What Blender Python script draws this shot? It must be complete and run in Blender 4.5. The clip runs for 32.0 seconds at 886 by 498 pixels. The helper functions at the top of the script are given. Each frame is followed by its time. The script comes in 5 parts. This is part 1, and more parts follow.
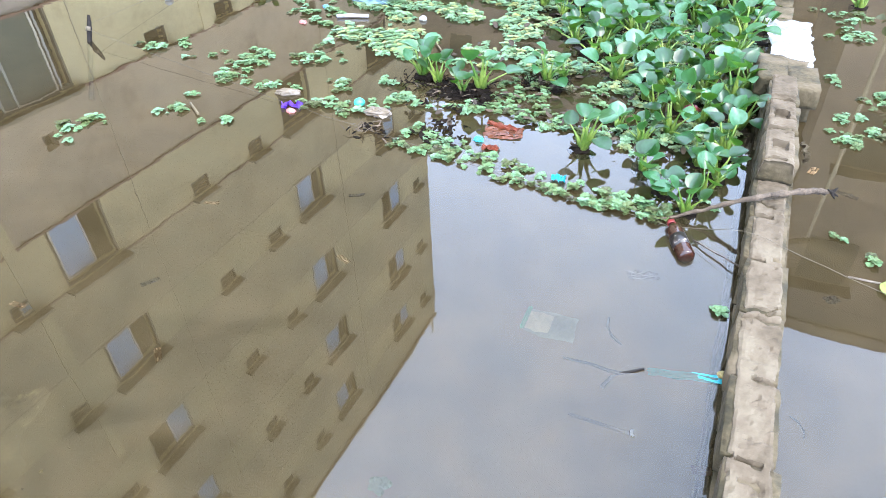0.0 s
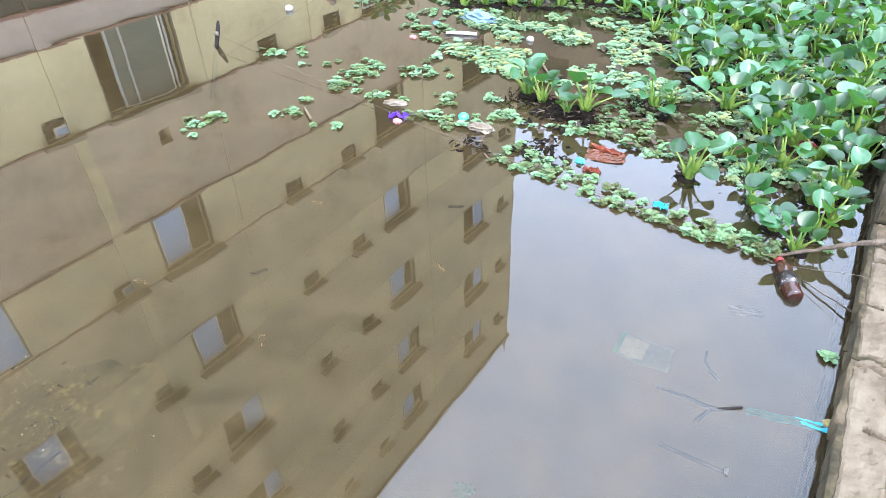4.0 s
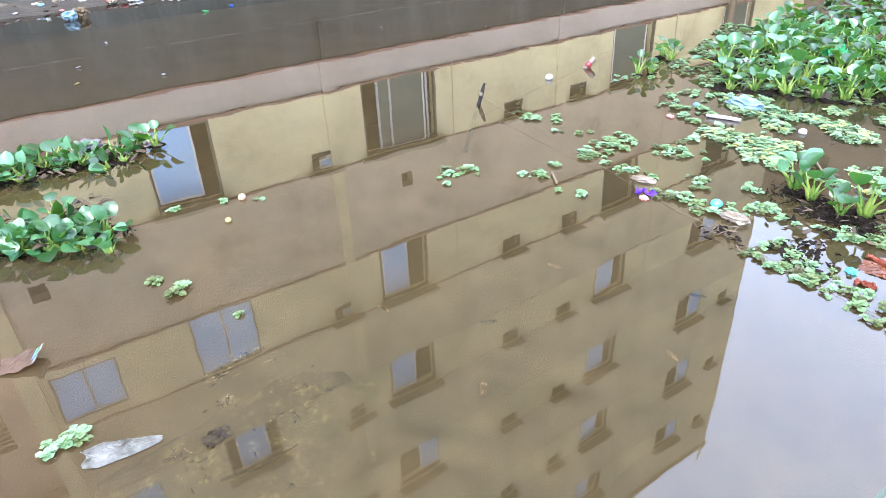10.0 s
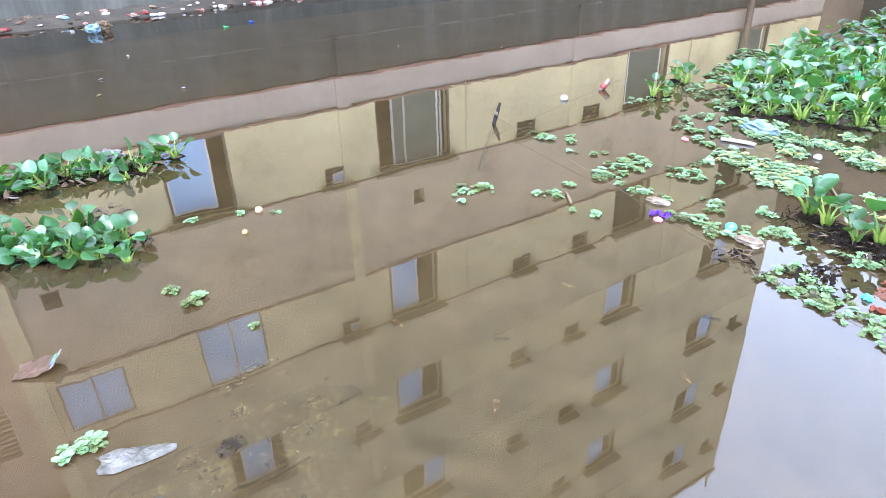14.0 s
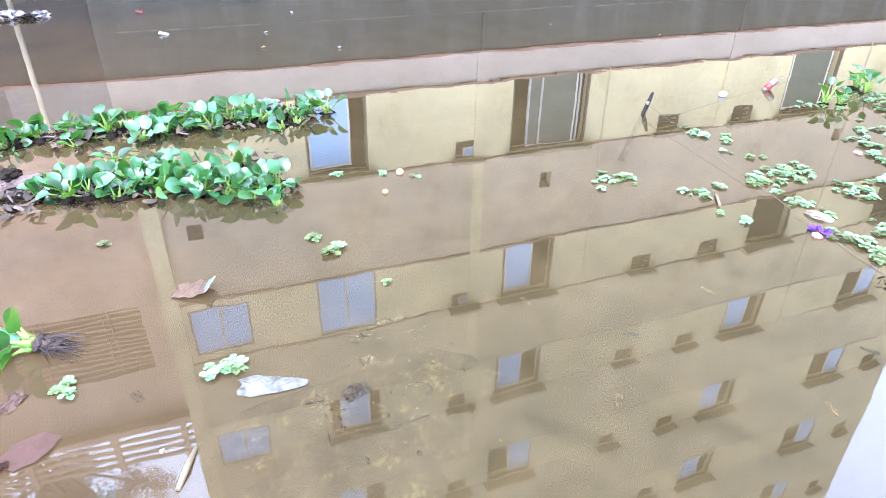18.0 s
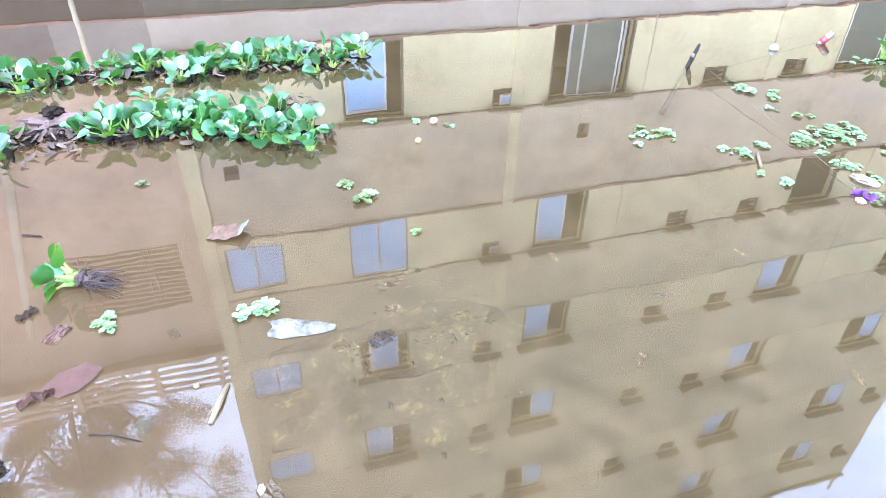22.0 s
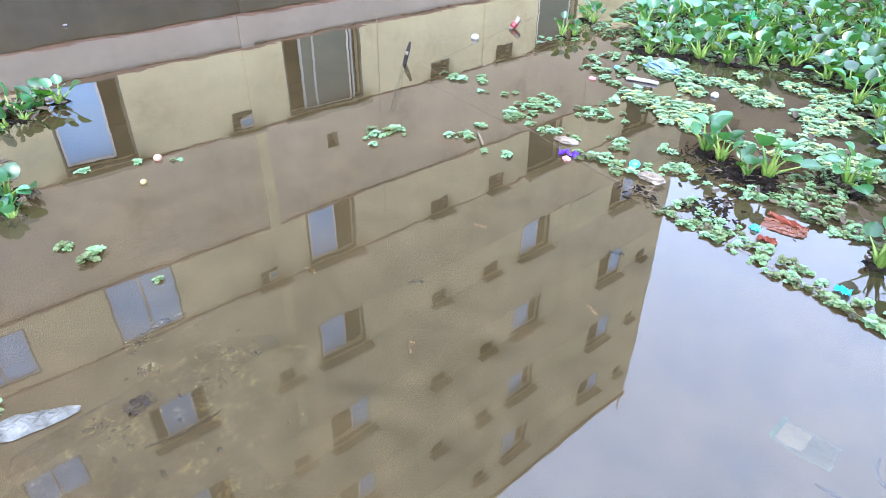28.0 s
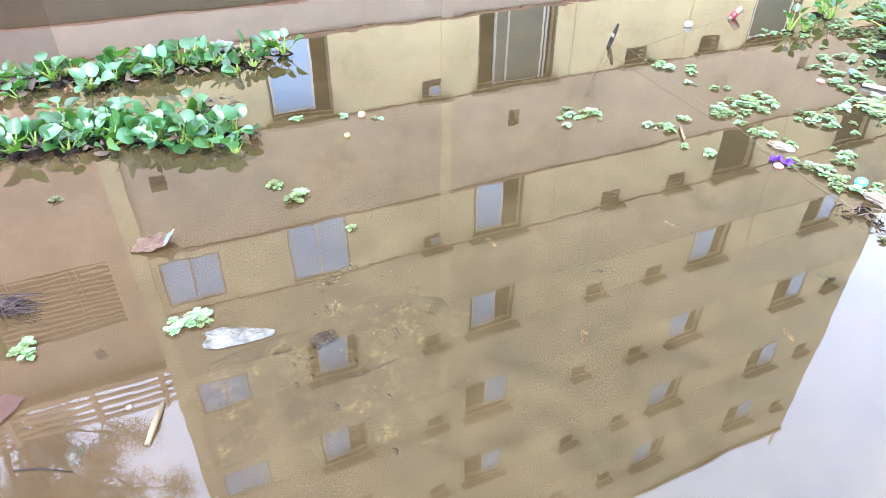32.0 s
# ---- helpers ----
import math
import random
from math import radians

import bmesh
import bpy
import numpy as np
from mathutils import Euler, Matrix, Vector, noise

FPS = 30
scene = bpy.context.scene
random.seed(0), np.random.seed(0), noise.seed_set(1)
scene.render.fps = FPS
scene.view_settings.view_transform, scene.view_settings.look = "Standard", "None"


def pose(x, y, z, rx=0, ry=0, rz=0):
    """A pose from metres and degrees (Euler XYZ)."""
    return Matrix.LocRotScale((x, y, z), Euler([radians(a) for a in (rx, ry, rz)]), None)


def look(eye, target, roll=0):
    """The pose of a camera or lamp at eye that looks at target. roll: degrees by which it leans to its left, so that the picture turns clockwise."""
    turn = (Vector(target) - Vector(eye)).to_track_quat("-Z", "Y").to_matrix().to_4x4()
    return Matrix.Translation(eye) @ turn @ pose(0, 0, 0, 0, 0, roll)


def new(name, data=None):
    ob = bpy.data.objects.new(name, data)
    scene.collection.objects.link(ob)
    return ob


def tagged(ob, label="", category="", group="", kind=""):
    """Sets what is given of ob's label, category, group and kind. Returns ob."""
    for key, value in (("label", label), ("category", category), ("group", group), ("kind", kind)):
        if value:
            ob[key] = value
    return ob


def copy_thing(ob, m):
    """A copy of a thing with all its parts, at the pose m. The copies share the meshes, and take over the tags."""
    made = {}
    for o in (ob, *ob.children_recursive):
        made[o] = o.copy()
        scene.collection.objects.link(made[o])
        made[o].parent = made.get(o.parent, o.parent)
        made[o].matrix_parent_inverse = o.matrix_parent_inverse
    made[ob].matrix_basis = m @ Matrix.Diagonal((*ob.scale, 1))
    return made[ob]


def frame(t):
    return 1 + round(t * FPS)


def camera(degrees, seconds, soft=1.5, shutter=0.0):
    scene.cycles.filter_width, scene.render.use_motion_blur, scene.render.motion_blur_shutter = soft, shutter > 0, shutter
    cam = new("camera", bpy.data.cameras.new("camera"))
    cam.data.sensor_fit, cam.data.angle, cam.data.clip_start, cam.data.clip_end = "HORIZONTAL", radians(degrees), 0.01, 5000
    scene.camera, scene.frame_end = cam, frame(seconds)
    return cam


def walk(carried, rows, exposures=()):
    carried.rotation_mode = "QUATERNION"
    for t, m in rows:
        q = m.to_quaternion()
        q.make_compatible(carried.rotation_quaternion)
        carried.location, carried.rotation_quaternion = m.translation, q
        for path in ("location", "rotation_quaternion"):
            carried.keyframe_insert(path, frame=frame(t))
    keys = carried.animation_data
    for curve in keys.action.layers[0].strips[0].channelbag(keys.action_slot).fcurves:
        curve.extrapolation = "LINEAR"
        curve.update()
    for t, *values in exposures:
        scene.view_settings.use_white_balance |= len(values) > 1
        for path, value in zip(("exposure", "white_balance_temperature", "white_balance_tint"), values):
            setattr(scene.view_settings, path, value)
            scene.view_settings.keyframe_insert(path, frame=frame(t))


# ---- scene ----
EXPOSURES = [(0.0, 2.95, 6450, 4), (2.0, 2.94, 6500, 4), (5.0, 2.97, 6550, 6), (9.0, 3.10, 6550, 8), (13.0, 3.10, 6350, 10), (17.0, 3.38, 6150, 10), (18.5, 3.74, 5950, 11), (24.5, 3.66, 5800, 9), (27.0, 3.07, 5900, 9), (29.0, 3.04, 6100, 9), (31.0, 3.22, 6450, 10), (32.0, 3.48, 6550, 10)]
cam = camera(69.25, 32.0, 0.65)
ROWS = [
    (0.0, 0.0000, -0.0000, 1.3309, 52.04, 1.39, 25.23),
    (0.5, -0.0051, -0.0107, 1.3340, 52.18, 1.20, 26.47),
    (1.0, 0.0009, -0.0154, 1.3350, 52.44, 0.85, 26.57),
    (1.5, 0.0075, -0.0229, 1.3336, 52.76, 2.05, 26.62),
    (2.0, -0.0018, -0.0340, 1.3330, 53.11, 1.93, 26.91),
    (2.5, -0.0131, -0.0405, 1.3362, 53.93, 1.77, 28.21),
    (4.5, -0.0473, -0.0720, 1.3393, 53.83, 1.40, 36.07),
    (5.0, -0.0565, -0.0819, 1.3408, 54.19, 1.49, 38.38),
    (5.5, -0.0675, -0.0887, 1.3483, 55.36, 1.89, 40.54),
    (6.0, -0.0771, -0.1025, 1.3498, 55.88, 1.90, 44.17),
    (6.5, -0.0939, -0.1194, 1.3429, 55.84, 1.73, 47.81),
    (7.0, -0.1185, -0.1418, 1.3356, 55.62, 1.71, 52.60),
    (7.5, -0.1254, -0.1522, 1.3384, 56.16, 1.41, 55.17),
    (8.0, -0.1123, -0.1393, 1.3392, 56.99, 1.80, 54.37),
    (8.5, -0.1050, -0.1303, 1.3428, 57.45, 2.42, 53.56),
    (9.0, -0.1063, -0.1365, 1.3495, 58.41, 2.69, 53.76),
    (9.5, -0.1045, -0.1385, 1.3548, 59.28, 2.59, 54.30),
    (10.0, -0.1062, -0.1466, 1.3573, 60.13, 2.28, 54.91),
    (10.5, -0.1036, -0.1521, 1.3598, 60.71, 2.30, 55.13),
    (11.0, -0.1015, -0.1568, 1.3636, 61.23, 2.00, 55.35),
    (11.5, -0.0967, -0.1566, 1.3669, 61.57, 1.99, 55.27),
    (12.0, -0.0985, -0.1547, 1.3648, 61.58, 1.97, 54.36),
    (12.5, -0.0923, -0.1448, 1.3607, 61.26, 1.82, 52.35),
    (13.0, -0.0927, -0.1493, 1.3632, 61.34, 1.86, 52.91),
    (13.5, -0.0984, -0.1616, 1.3635, 61.37, 1.59, 54.36),
    (14.0, -0.1047, -0.1748, 1.3633, 61.73, 1.49, 56.28),
    (14.5, -0.1062, -0.1811, 1.3579, 61.58, 1.21, 57.56),
    (16.5, -0.1263, -0.1912, 1.3546, 60.85, 1.55, 59.86),
    (17.0, -0.1410, -0.2111, 1.3572, 61.84, 1.12, 63.15),
    (17.5, -0.1336, -0.2348, 1.3602, 61.36, 0.25, 66.37),
    (18.0, -0.1411, -0.2545, 1.3491, 59.99, -0.75, 69.00),
    (18.5, -0.1506, -0.2633, 1.3378, 57.26, -1.13, 70.96),
    (19.0, -0.1556, -0.2677, 1.3361, 55.68, -1.60, 72.26),
    (19.5, -0.1547, -0.2681, 1.3355, 54.90, -1.81, 72.70),
    (20.0, -0.1521, -0.2700, 1.3378, 54.61, -1.78, 72.98),
    (20.5, -0.1482, -0.2633, 1.3521, 54.79, -1.63, 72.95),
    (21.0, -0.1406, -0.2500, 1.3591, 55.03, -1.44, 72.74),
    (21.5, -0.1378, -0.2446, 1.3623, 55.25, -1.12, 72.73),
    (22.0, -0.1381, -0.2437, 1.3653, 55.28, -1.03, 72.59),
    (22.5, -0.1375, -0.2396, 1.3560, 55.09, -0.79, 72.34),
    (23.0, -0.1418, -0.2392, 1.3550, 55.09, -0.65, 72.26),
    (23.5, -0.1452, -0.2411, 1.3521, 55.11, -0.60, 71.86),
    (24.0, -0.1512, -0.2337, 1.3499, 55.34, -0.65, 70.23),
    (24.5, -0.1524, -0.2317, 1.3493, 55.90, -0.40, 68.18),
    (26.5, -0.1380, -0.2027, 1.3515, 56.94, -0.56, 59.08),
    (27.0, -0.1264, -0.1818, 1.3499, 57.00, -0.69, 54.90),
    (27.5, -0.1088, -0.1658, 1.3520, 57.09, -0.61, 51.88),
    (28.0, -0.0947, -0.1499, 1.3582, 56.65, -0.47, 49.12),
    (28.5, -0.0830, -0.1418, 1.3616, 56.16, -0.91, 47.32),
    (29.0, -0.0870, -0.1383, 1.3579, 56.23, -0.50, 48.31),
    (29.5, -0.1041, -0.1574, 1.3552, 56.02, -0.51, 50.72),
    (30.0, -0.1223, -0.1685, 1.3492, 56.34, -0.40, 54.86),
    (30.5, -0.1393, -0.1890, 1.3461, 56.22, -0.62, 58.34),
    (31.0, -0.1449, -0.2150, 1.3476, 55.49, -0.86, 62.43),
    (31.5, -0.1442, -0.2223, 1.3462, 55.08, -0.45, 65.18),
    (32.0, -0.1497, -0.2192, 1.3424, 54.82, -0.25, 65.82),
]
walk(cam, [(t, pose(x, y, z, rx, ry, rz)) for t, x, y, z, rx, ry, rz in ROWS], EXPOSURES)
# ---- world, sun, exposure ----
world = bpy.data.worlds.new("sky")
scene.world = world
world.use_nodes = True
wn, wl = world.node_tree.nodes, world.node_tree.links
wn.clear()
sky = wn.new("ShaderNodeTexSky")
sky.sky_type, sky.sun_disc = "NISHITA", False
sky.sun_elevation, sky.sun_rotation = radians(58), radians(140)
sky.air_density, sky.dust_density = 1.5, 4.0
wtc = wn.new("ShaderNodeTexCoord")
wmap = wn.new("ShaderNodeMapping")
wmap.inputs["Scale"].default_value = (1.0, 1.0, 2.2)
wno = wn.new("ShaderNodeTexNoise")
wno.inputs["Scale"].default_value, wno.inputs["Detail"].default_value = 2.2, 6
wcr = wn.new("ShaderNodeValToRGB")
wcr.color_ramp.elements[0].position, wcr.color_ramp.elements[0].color = 0.3, (7.1, 8.7, 12.9, 1)
wcr.color_ramp.elements[1].position, wcr.color_ramp.elements[1].color = 0.72, (8.5, 9.9, 13.6, 1)
wmix = wn.new("ShaderNodeMixRGB")
wmix.inputs[0].default_value = 0.85
wbg = wn.new("ShaderNodeBackground")
wbg.inputs["Strength"].default_value = 0.12
wout = wn.new("ShaderNodeOutputWorld")
wl.new(wtc.outputs["Generated"], wmap.inputs["Vector"])
wl.new(wmap.outputs["Vector"], wno.inputs["Vector"])
wl.new(wno.outputs["Fac"], wcr.inputs["Fac"])
wl.new(sky.outputs[0], wmix.inputs[1])
wl.new(wcr.outputs[0], wmix.inputs[2])
wl.new(wmix.outputs[0], wbg.inputs["Color"])
wl.new(wbg.outputs[0], wout.inputs["Surface"])
sun = new("sun", bpy.data.lights.new("sun", "SUN"))
sun.data.energy, sun.data.angle, sun.data.color = 0.9, radians(25), (1.0, 0.96, 0.9)
sun.matrix_world = look((4, -3, 9), (0, 0, 0))

# ---- materials ----
def mat(name, rough=0.8, metal=0.0, ior=1.45):
    m = bpy.data.materials.new(name)
    m.use_nodes = True
    b = m.node_tree.nodes["Principled BSDF"]
    b.inputs["Roughness"].default_value, b.inputs["Metallic"].default_value = rough, metal
    b.inputs["IOR"].default_value = ior
    return m, m.node_tree.nodes, m.node_tree.links, b


def ramp(nodes, stops):
    r = nodes.new("ShaderNodeValToRGB")
    e = r.color_ramp.elements
    while len(e) < len(stops):
        e.new(0.5)
    for el, (p, c) in zip(e, stops):
        el.position, el.color = p, (*c, 1)
    return r


def surface(name, stops, scale=4.0, fine=60.0, rough=0.8, bump=0.3, depth=0.004, vary=0.0, stretch=(1, 1, 1), metal=0.0, spread=0.35, translucent=0.0, sheen=0.5, through_light=None):
    """A worn surface: broad stains and fine grain in real size, with relief; vary: difference between alike pieces."""
    m, n, l, b = mat(name, rough, metal)
    b.inputs["Specular IOR Level"].default_value = sheen
    tc = n.new("ShaderNodeTexCoord")
    mp = n.new("ShaderNodeMapping")
    mp.inputs["Scale"].default_value = stretch
    l.new(tc.outputs["Object"], mp.inputs["Vector"])
    big = n.new("ShaderNodeTexNoise")
    big.inputs["Scale"].default_value, big.inputs["Detail"].default_value = scale, 5
    fin = n.new("ShaderNodeTexNoise")
    fin.inputs["Scale"].default_value, fin.inputs["Detail"].default_value = fine, 3
    for x in (big, fin):
        l.new(mp.outputs["Vector"], x.inputs["Vector"])
    mx = n.new("ShaderNodeMath")
    mx.operation = "MULTIPLY_ADD"
    mx.inputs[1].default_value, mx.inputs[2].default_value = spread, 0.0
    l.new(fin.outputs["Fac"], mx.inputs[0])
    ad = n.new("ShaderNodeMath")
    ad.operation = "MULTIPLY_ADD"
    ad.inputs[1].default_value = 1.0 - spread
    l.new(big.outputs["Fac"], ad.inputs[0])
    l.new(mx.outputs[0], ad.inputs[2])
    last = ad
    if vary:
        oi = n.new("ShaderNodeObjectInfo")
        gi = n.new("ShaderNodeNewGeometry")
        s = n.new("ShaderNodeMath")
        s.operation = "ADD"
        l.new(oi.outputs["Random"], s.inputs[0])
        l.new(gi.outputs["Random Per Island"], s.inputs[1])
        v = n.new("ShaderNodeMath")
        v.operation = "MULTIPLY_ADD"
        v.inputs[1].default_value = vary
        l.new(s.outputs[0], v.inputs[0])
        sh = n.new("ShaderNodeMath")
        sh.operation = "SUBTRACT"
        sh.inputs[1].default_value = vary
        l.new(ad.outputs[0], sh.inputs[0])
        l.new(sh.outputs[0], v.inputs[2])
        last = v
    rp = ramp(n, stops)
    l.new(last.outputs[0], rp.inputs["Fac"])
    l.new(rp.outputs["Color"], b.inputs["Base Color"])
    if bump:
        bp = n.new("ShaderNodeBump")
        bp.inputs["Strength"].default_value, bp.inputs["Distance"].default_value = bump, depth
        l.new(fin.outputs["Fac"], bp.inputs["Height"])
        l.new(bp.outputs["Normal"], b.inputs["Normal"])
    if translucent:
        tr = n.new("ShaderNodeBsdfTranslucent")
        ms = n.new("ShaderNodeMixShader")
        ms.inputs[0].default_value = translucent
        if through_light:
            tr.inputs["Color"].default_value = (*through_light, 1)
        else:
            l.new(rp.outputs["Color"], tr.inputs["Color"])
        l.new(b.outputs[0], ms.inputs[1])
        l.new(tr.outputs[0], ms.inputs[2])
        l.new(ms.outputs[0], n["Material Output"].inputs["Surface"])
    return m


def water_material():
    m = bpy.data.materials.new("murky_water")
    m.use_nodes = True
    n, l = m.node_tree.nodes, m.node_tree.links
    n.clear()
    out = n.new("ShaderNodeOutputMaterial")
    tc = n.new("ShaderNodeTexCoord")
    silt = n.new("ShaderNodeTexNoise")
    silt.inputs["Scale"].default_value, silt.inputs["Detail"].default_value, silt.inputs["Distortion"].default_value = 3.4, 10, 1.6
    l.new(tc.outputs["Object"], silt.inputs["Vector"])
    rp = ramp(n, [(0.30, (0.016, 0.0130, 0.0070)), (0.45, (0.025, 0.0198, 0.0108)), (0.56, (0.031, 0.0240, 0.0128)), (0.72, (0.043, 0.0320, 0.0168))])
    l.new(silt.outputs["Fac"], rp.inputs["Fac"])
    xyz = n.new("ShaderNodeSeparateXYZ")
    l.new(tc.outputs["Object"], xyz.inputs[0])
    # a reddish tone is mixed in from y 0.3 to -1.1, before the low house
    red = n.new("ShaderNodeMapRange")
    red.inputs["From Min"].default_value, red.inputs["From Max"].default_value = 0.3, -1.1
    red.inputs["To Min"].default_value, red.inputs["To Max"].default_value = 0.0, 0.75
    l.new(xyz.outputs["Y"], red.inputs["Value"])
    tint = n.new("ShaderNodeMixRGB")
    tint.inputs[2].default_value = (0.046, 0.0285, 0.0170, 1)
    l.new(red.outputs[0], tint.inputs[0])
    l.new(rp.outputs["Color"], tint.inputs[1])
    # body colour falls from full at x -2 to 0.45 at x -7, towards the plinth
    dim_x = n.new("ShaderNodeMapRange")
    dim_x.inputs["From Min"].default_value, dim_x.inputs["From Max"].default_value = -7.0, -2.0
    dim_x.inputs["To Min"].default_value, dim_x.inputs["To Max"].default_value = 0.45, 1.0
    l.new(xyz.outputs["X"], dim_x.inputs["Value"])
    body_tone = n.new("ShaderNodeVectorMath")
    body_tone.operation = "SCALE"
    l.new(tint.outputs[0], body_tone.inputs[0])
    l.new(dim_x.outputs[0], body_tone.inputs["Scale"])
    dif = n.new("ShaderNodeBsdfDiffuse")
    l.new(body_tone.outputs[0], dif.inputs["Color"])
    tra = n.new("ShaderNodeBsdfTransparent")
    tra.inputs["Color"].default_value = (0.80, 0.70, 0.50, 1)
    body = n.new("ShaderNodeMixShader")
    body.inputs[0].default_value = 0.38
    l.new(dif.outputs[0], body.inputs[1])
    l.new(tra.outputs[0], body.inputs[2])
    w1 = n.new("ShaderNodeTexNoise")
    w1.inputs["Scale"].default_value, w1.inputs["Detail"].default_value = 1.7, 1.5
    l.new(tc.outputs["Object"], w1.inputs["Vector"])
    bp = n.new("ShaderNodeBump")
    bp.inputs["Strength"].default_value, bp.inputs["Distance"].default_value = 1.0, 0.0012
    w2 = n.new("ShaderNodeTexNoise")
    w2.inputs["Scale"].default_value, w2.inputs["Detail"].default_value = 6.5, 2.0
    l.new(tc.outputs["Object"], w2.inputs["Vector"])
    swell = n.new("ShaderNodeMath")
    swell.operation = "MULTIPLY_ADD"
    swell.inputs[1].default_value = 0.16
    l.new(w2.outputs["Fac"], swell.inputs[0])
    l.new(w1.outputs["Fac"], swell.inputs[2])
    l.new(swell.outputs[0], bp.inputs["Height"])
    glo = n.new("ShaderNodeBsdfGlossy")
    glo.inputs["Roughness"].default_value = 0.01
    l.new(bp.outputs["Normal"], glo.inputs["Normal"])
    fr = n.new("ShaderNodeFresnel")
    fr.inputs["IOR"].default_value = 1.5
    ms = n.new("ShaderNodeMixShader")
    l.new(fr.outputs[0], ms.inputs[0])
    l.new(body.outputs[0], ms.inputs[1])
    l.new(glo.outputs[0], ms.inputs[2])
    l.new(ms.outputs[0], out.inputs["Surface"])
    return m


WATER = water_material()
MUD = surface("mud", [(0.3, (0.10, 0.075, 0.04)), (0.7, (0.17, 0.13, 0.075))], 2.2, 9, 0.9, 0.0)
YELLOW = surface("yellow_paint", [(0.25, (0.31, 0.258, 0.135)), (0.45, (0.46, 0.395, 0.225)), (0.6, (0.53, 0.457, 0.262)), (0.85, (0.58, 0.508, 0.305))], 0.8, 9, 0.85, 0.0)
GREY_BEIGE = surface("weathered_render", [(0.28, (0.22, 0.182, 0.118)), (0.45, (0.345, 0.294, 0.202)), (0.7, (0.445, 0.387, 0.268))], 1.1, 7, 0.9, 0.0)
REDDISH_BEIGE = surface("reddish_weathered_render", [(0.28, (0.24, 0.187, 0.125)), (0.45, (0.355, 0.284, 0.196)), (0.7, (0.445, 0.362, 0.255))], 1.1, 7, 0.9, 0.0)
UPPER_BEIGE = surface("faded_yellow_render", [(0.28, (0.23, 0.192, 0.112)), (0.45, (0.36, 0.306, 0.19)), (0.7, (0.475, 0.409, 0.257))], 1.1, 7, 0.9, 0.0)
PINK = surface("pinkish_render", [(0.25, (0.235, 0.195, 0.155)), (0.7, (0.345, 0.287, 0.232))], 0.8, 9, 0.9, 0.0)
PLINTH = surface("damp_cement", [(0.25, (0.016, 0.017, 0.013)), (0.5, (0.036, 0.036, 0.029)), (0.68, (0.062, 0.061, 0.051)), (0.85, (0.12, 0.118, 0.104))], 2.6, 18, 0.85, 0.4, stretch=(1, 1, 0.16))
# darker version of the plinth cement, for the low house
PLINTH_DARK = surface("darker_plinth_cement", [(0.25, (0.010, 0.010, 0.009)), (0.55, (0.022, 0.021, 0.018)), (0.82, (0.055, 0.053, 0.047))], 2.2, 18, 0.85, 0.4, stretch=(1, 1, 0.16))
SEAM = surface("pale_cement_joint", [(0.42, (0.04, 0.04, 0.034)), (0.62, (0.15, 0.147, 0.132))], 2.5, 30, 0.9, 0.0)
# cement hood tone, darker than the storey walls
HOOD = surface("dark_cement_hood", [(0.3, (0.16, 0.134, 0.084)), (0.7, (0.28, 0.238, 0.156))], 3, 20, 0.9, 0.0)
REDLINE = surface("red_oxide_edge", [(0.3, (0.12, 0.065, 0.045)), (0.7, (0.22, 0.115, 0.08))], 3, 30, 0.8)
# near-black colour carries the darkness of unlit rooms behind openings
DARK = surface("unlit_room_dark", [(0.3, (0.024, 0.028, 0.025)), (0.7, (0.048, 0.053, 0.047))], 1, 10, 0.9, 0)
# jamb colour darkened for the shade of the deep window reveal
JAMB = surface("shaded_window_jamb", [(0.3, (0.06, 0.054, 0.038)), (0.7, (0.14, 0.122, 0.086))], 4, 40, 0.8, 0)
FRAME = surface("window_frame_paint", [(0.3, (0.45, 0.42, 0.36)), (0.7, (0.6, 0.57, 0.5))], 6, 50, 0.6)
BRICK = surface("mossy_cement_brick", [(0.26, (0.007, 0.006, 0.002)), (0.42, (0.024, 0.018, 0.006)), (0.54, (0.050, 0.036, 0.016)), (0.68, (0.080, 0.059, 0.034)), (0.85, (0.11, 0.084, 0.054))], 10, 50, 0.9, 0.9, 0.008, vary=0.10, spread=0.30)
CEMENT = surface("worn_cement_skim", [(0.28, (0.018, 0.012, 0.005)), (0.38, (0.047, 0.033, 0.018)), (0.50, (0.074, 0.054, 0.034)), (0.60, (0.092, 0.071, 0.046)), (0.78, (0.115, 0.092, 0.062))], 8, 45, 0.92, 0.9, 0.006, spread=0.28)
LEAF = surface("hyacinth_leaf", [(0.06, (0.0015, 0.008, 0.0015)), (0.34, (0.007, 0.037, 0.008)), (0.60, (0.025, 0.088, 0.032)), (0.82, (0.064, 0.152, 0.084)), (0.98, (0.12, 0.175, 0.030))], 9, 70, 0.32, 0.2, 0.002, vary=0.62, translucent=0.22, sheen=0.6, through_light=(0.09, 0.24, 0.014))
LETTUCE = surface("water_lettuce_leaf", [(0.04, (0.028, 0.024, 0.008)), (0.22, (0.060, 0.080, 0.022)), (0.42, (0.082, 0.150, 0.060)), (0.68, (0.118, 0.202, 0.118)), (0.93, (0.20, 0.195, 0.06))], 32, 200, 0.5, 0.5, 0.003, vary=0.55, translucent=0.14, sheen=0.45)

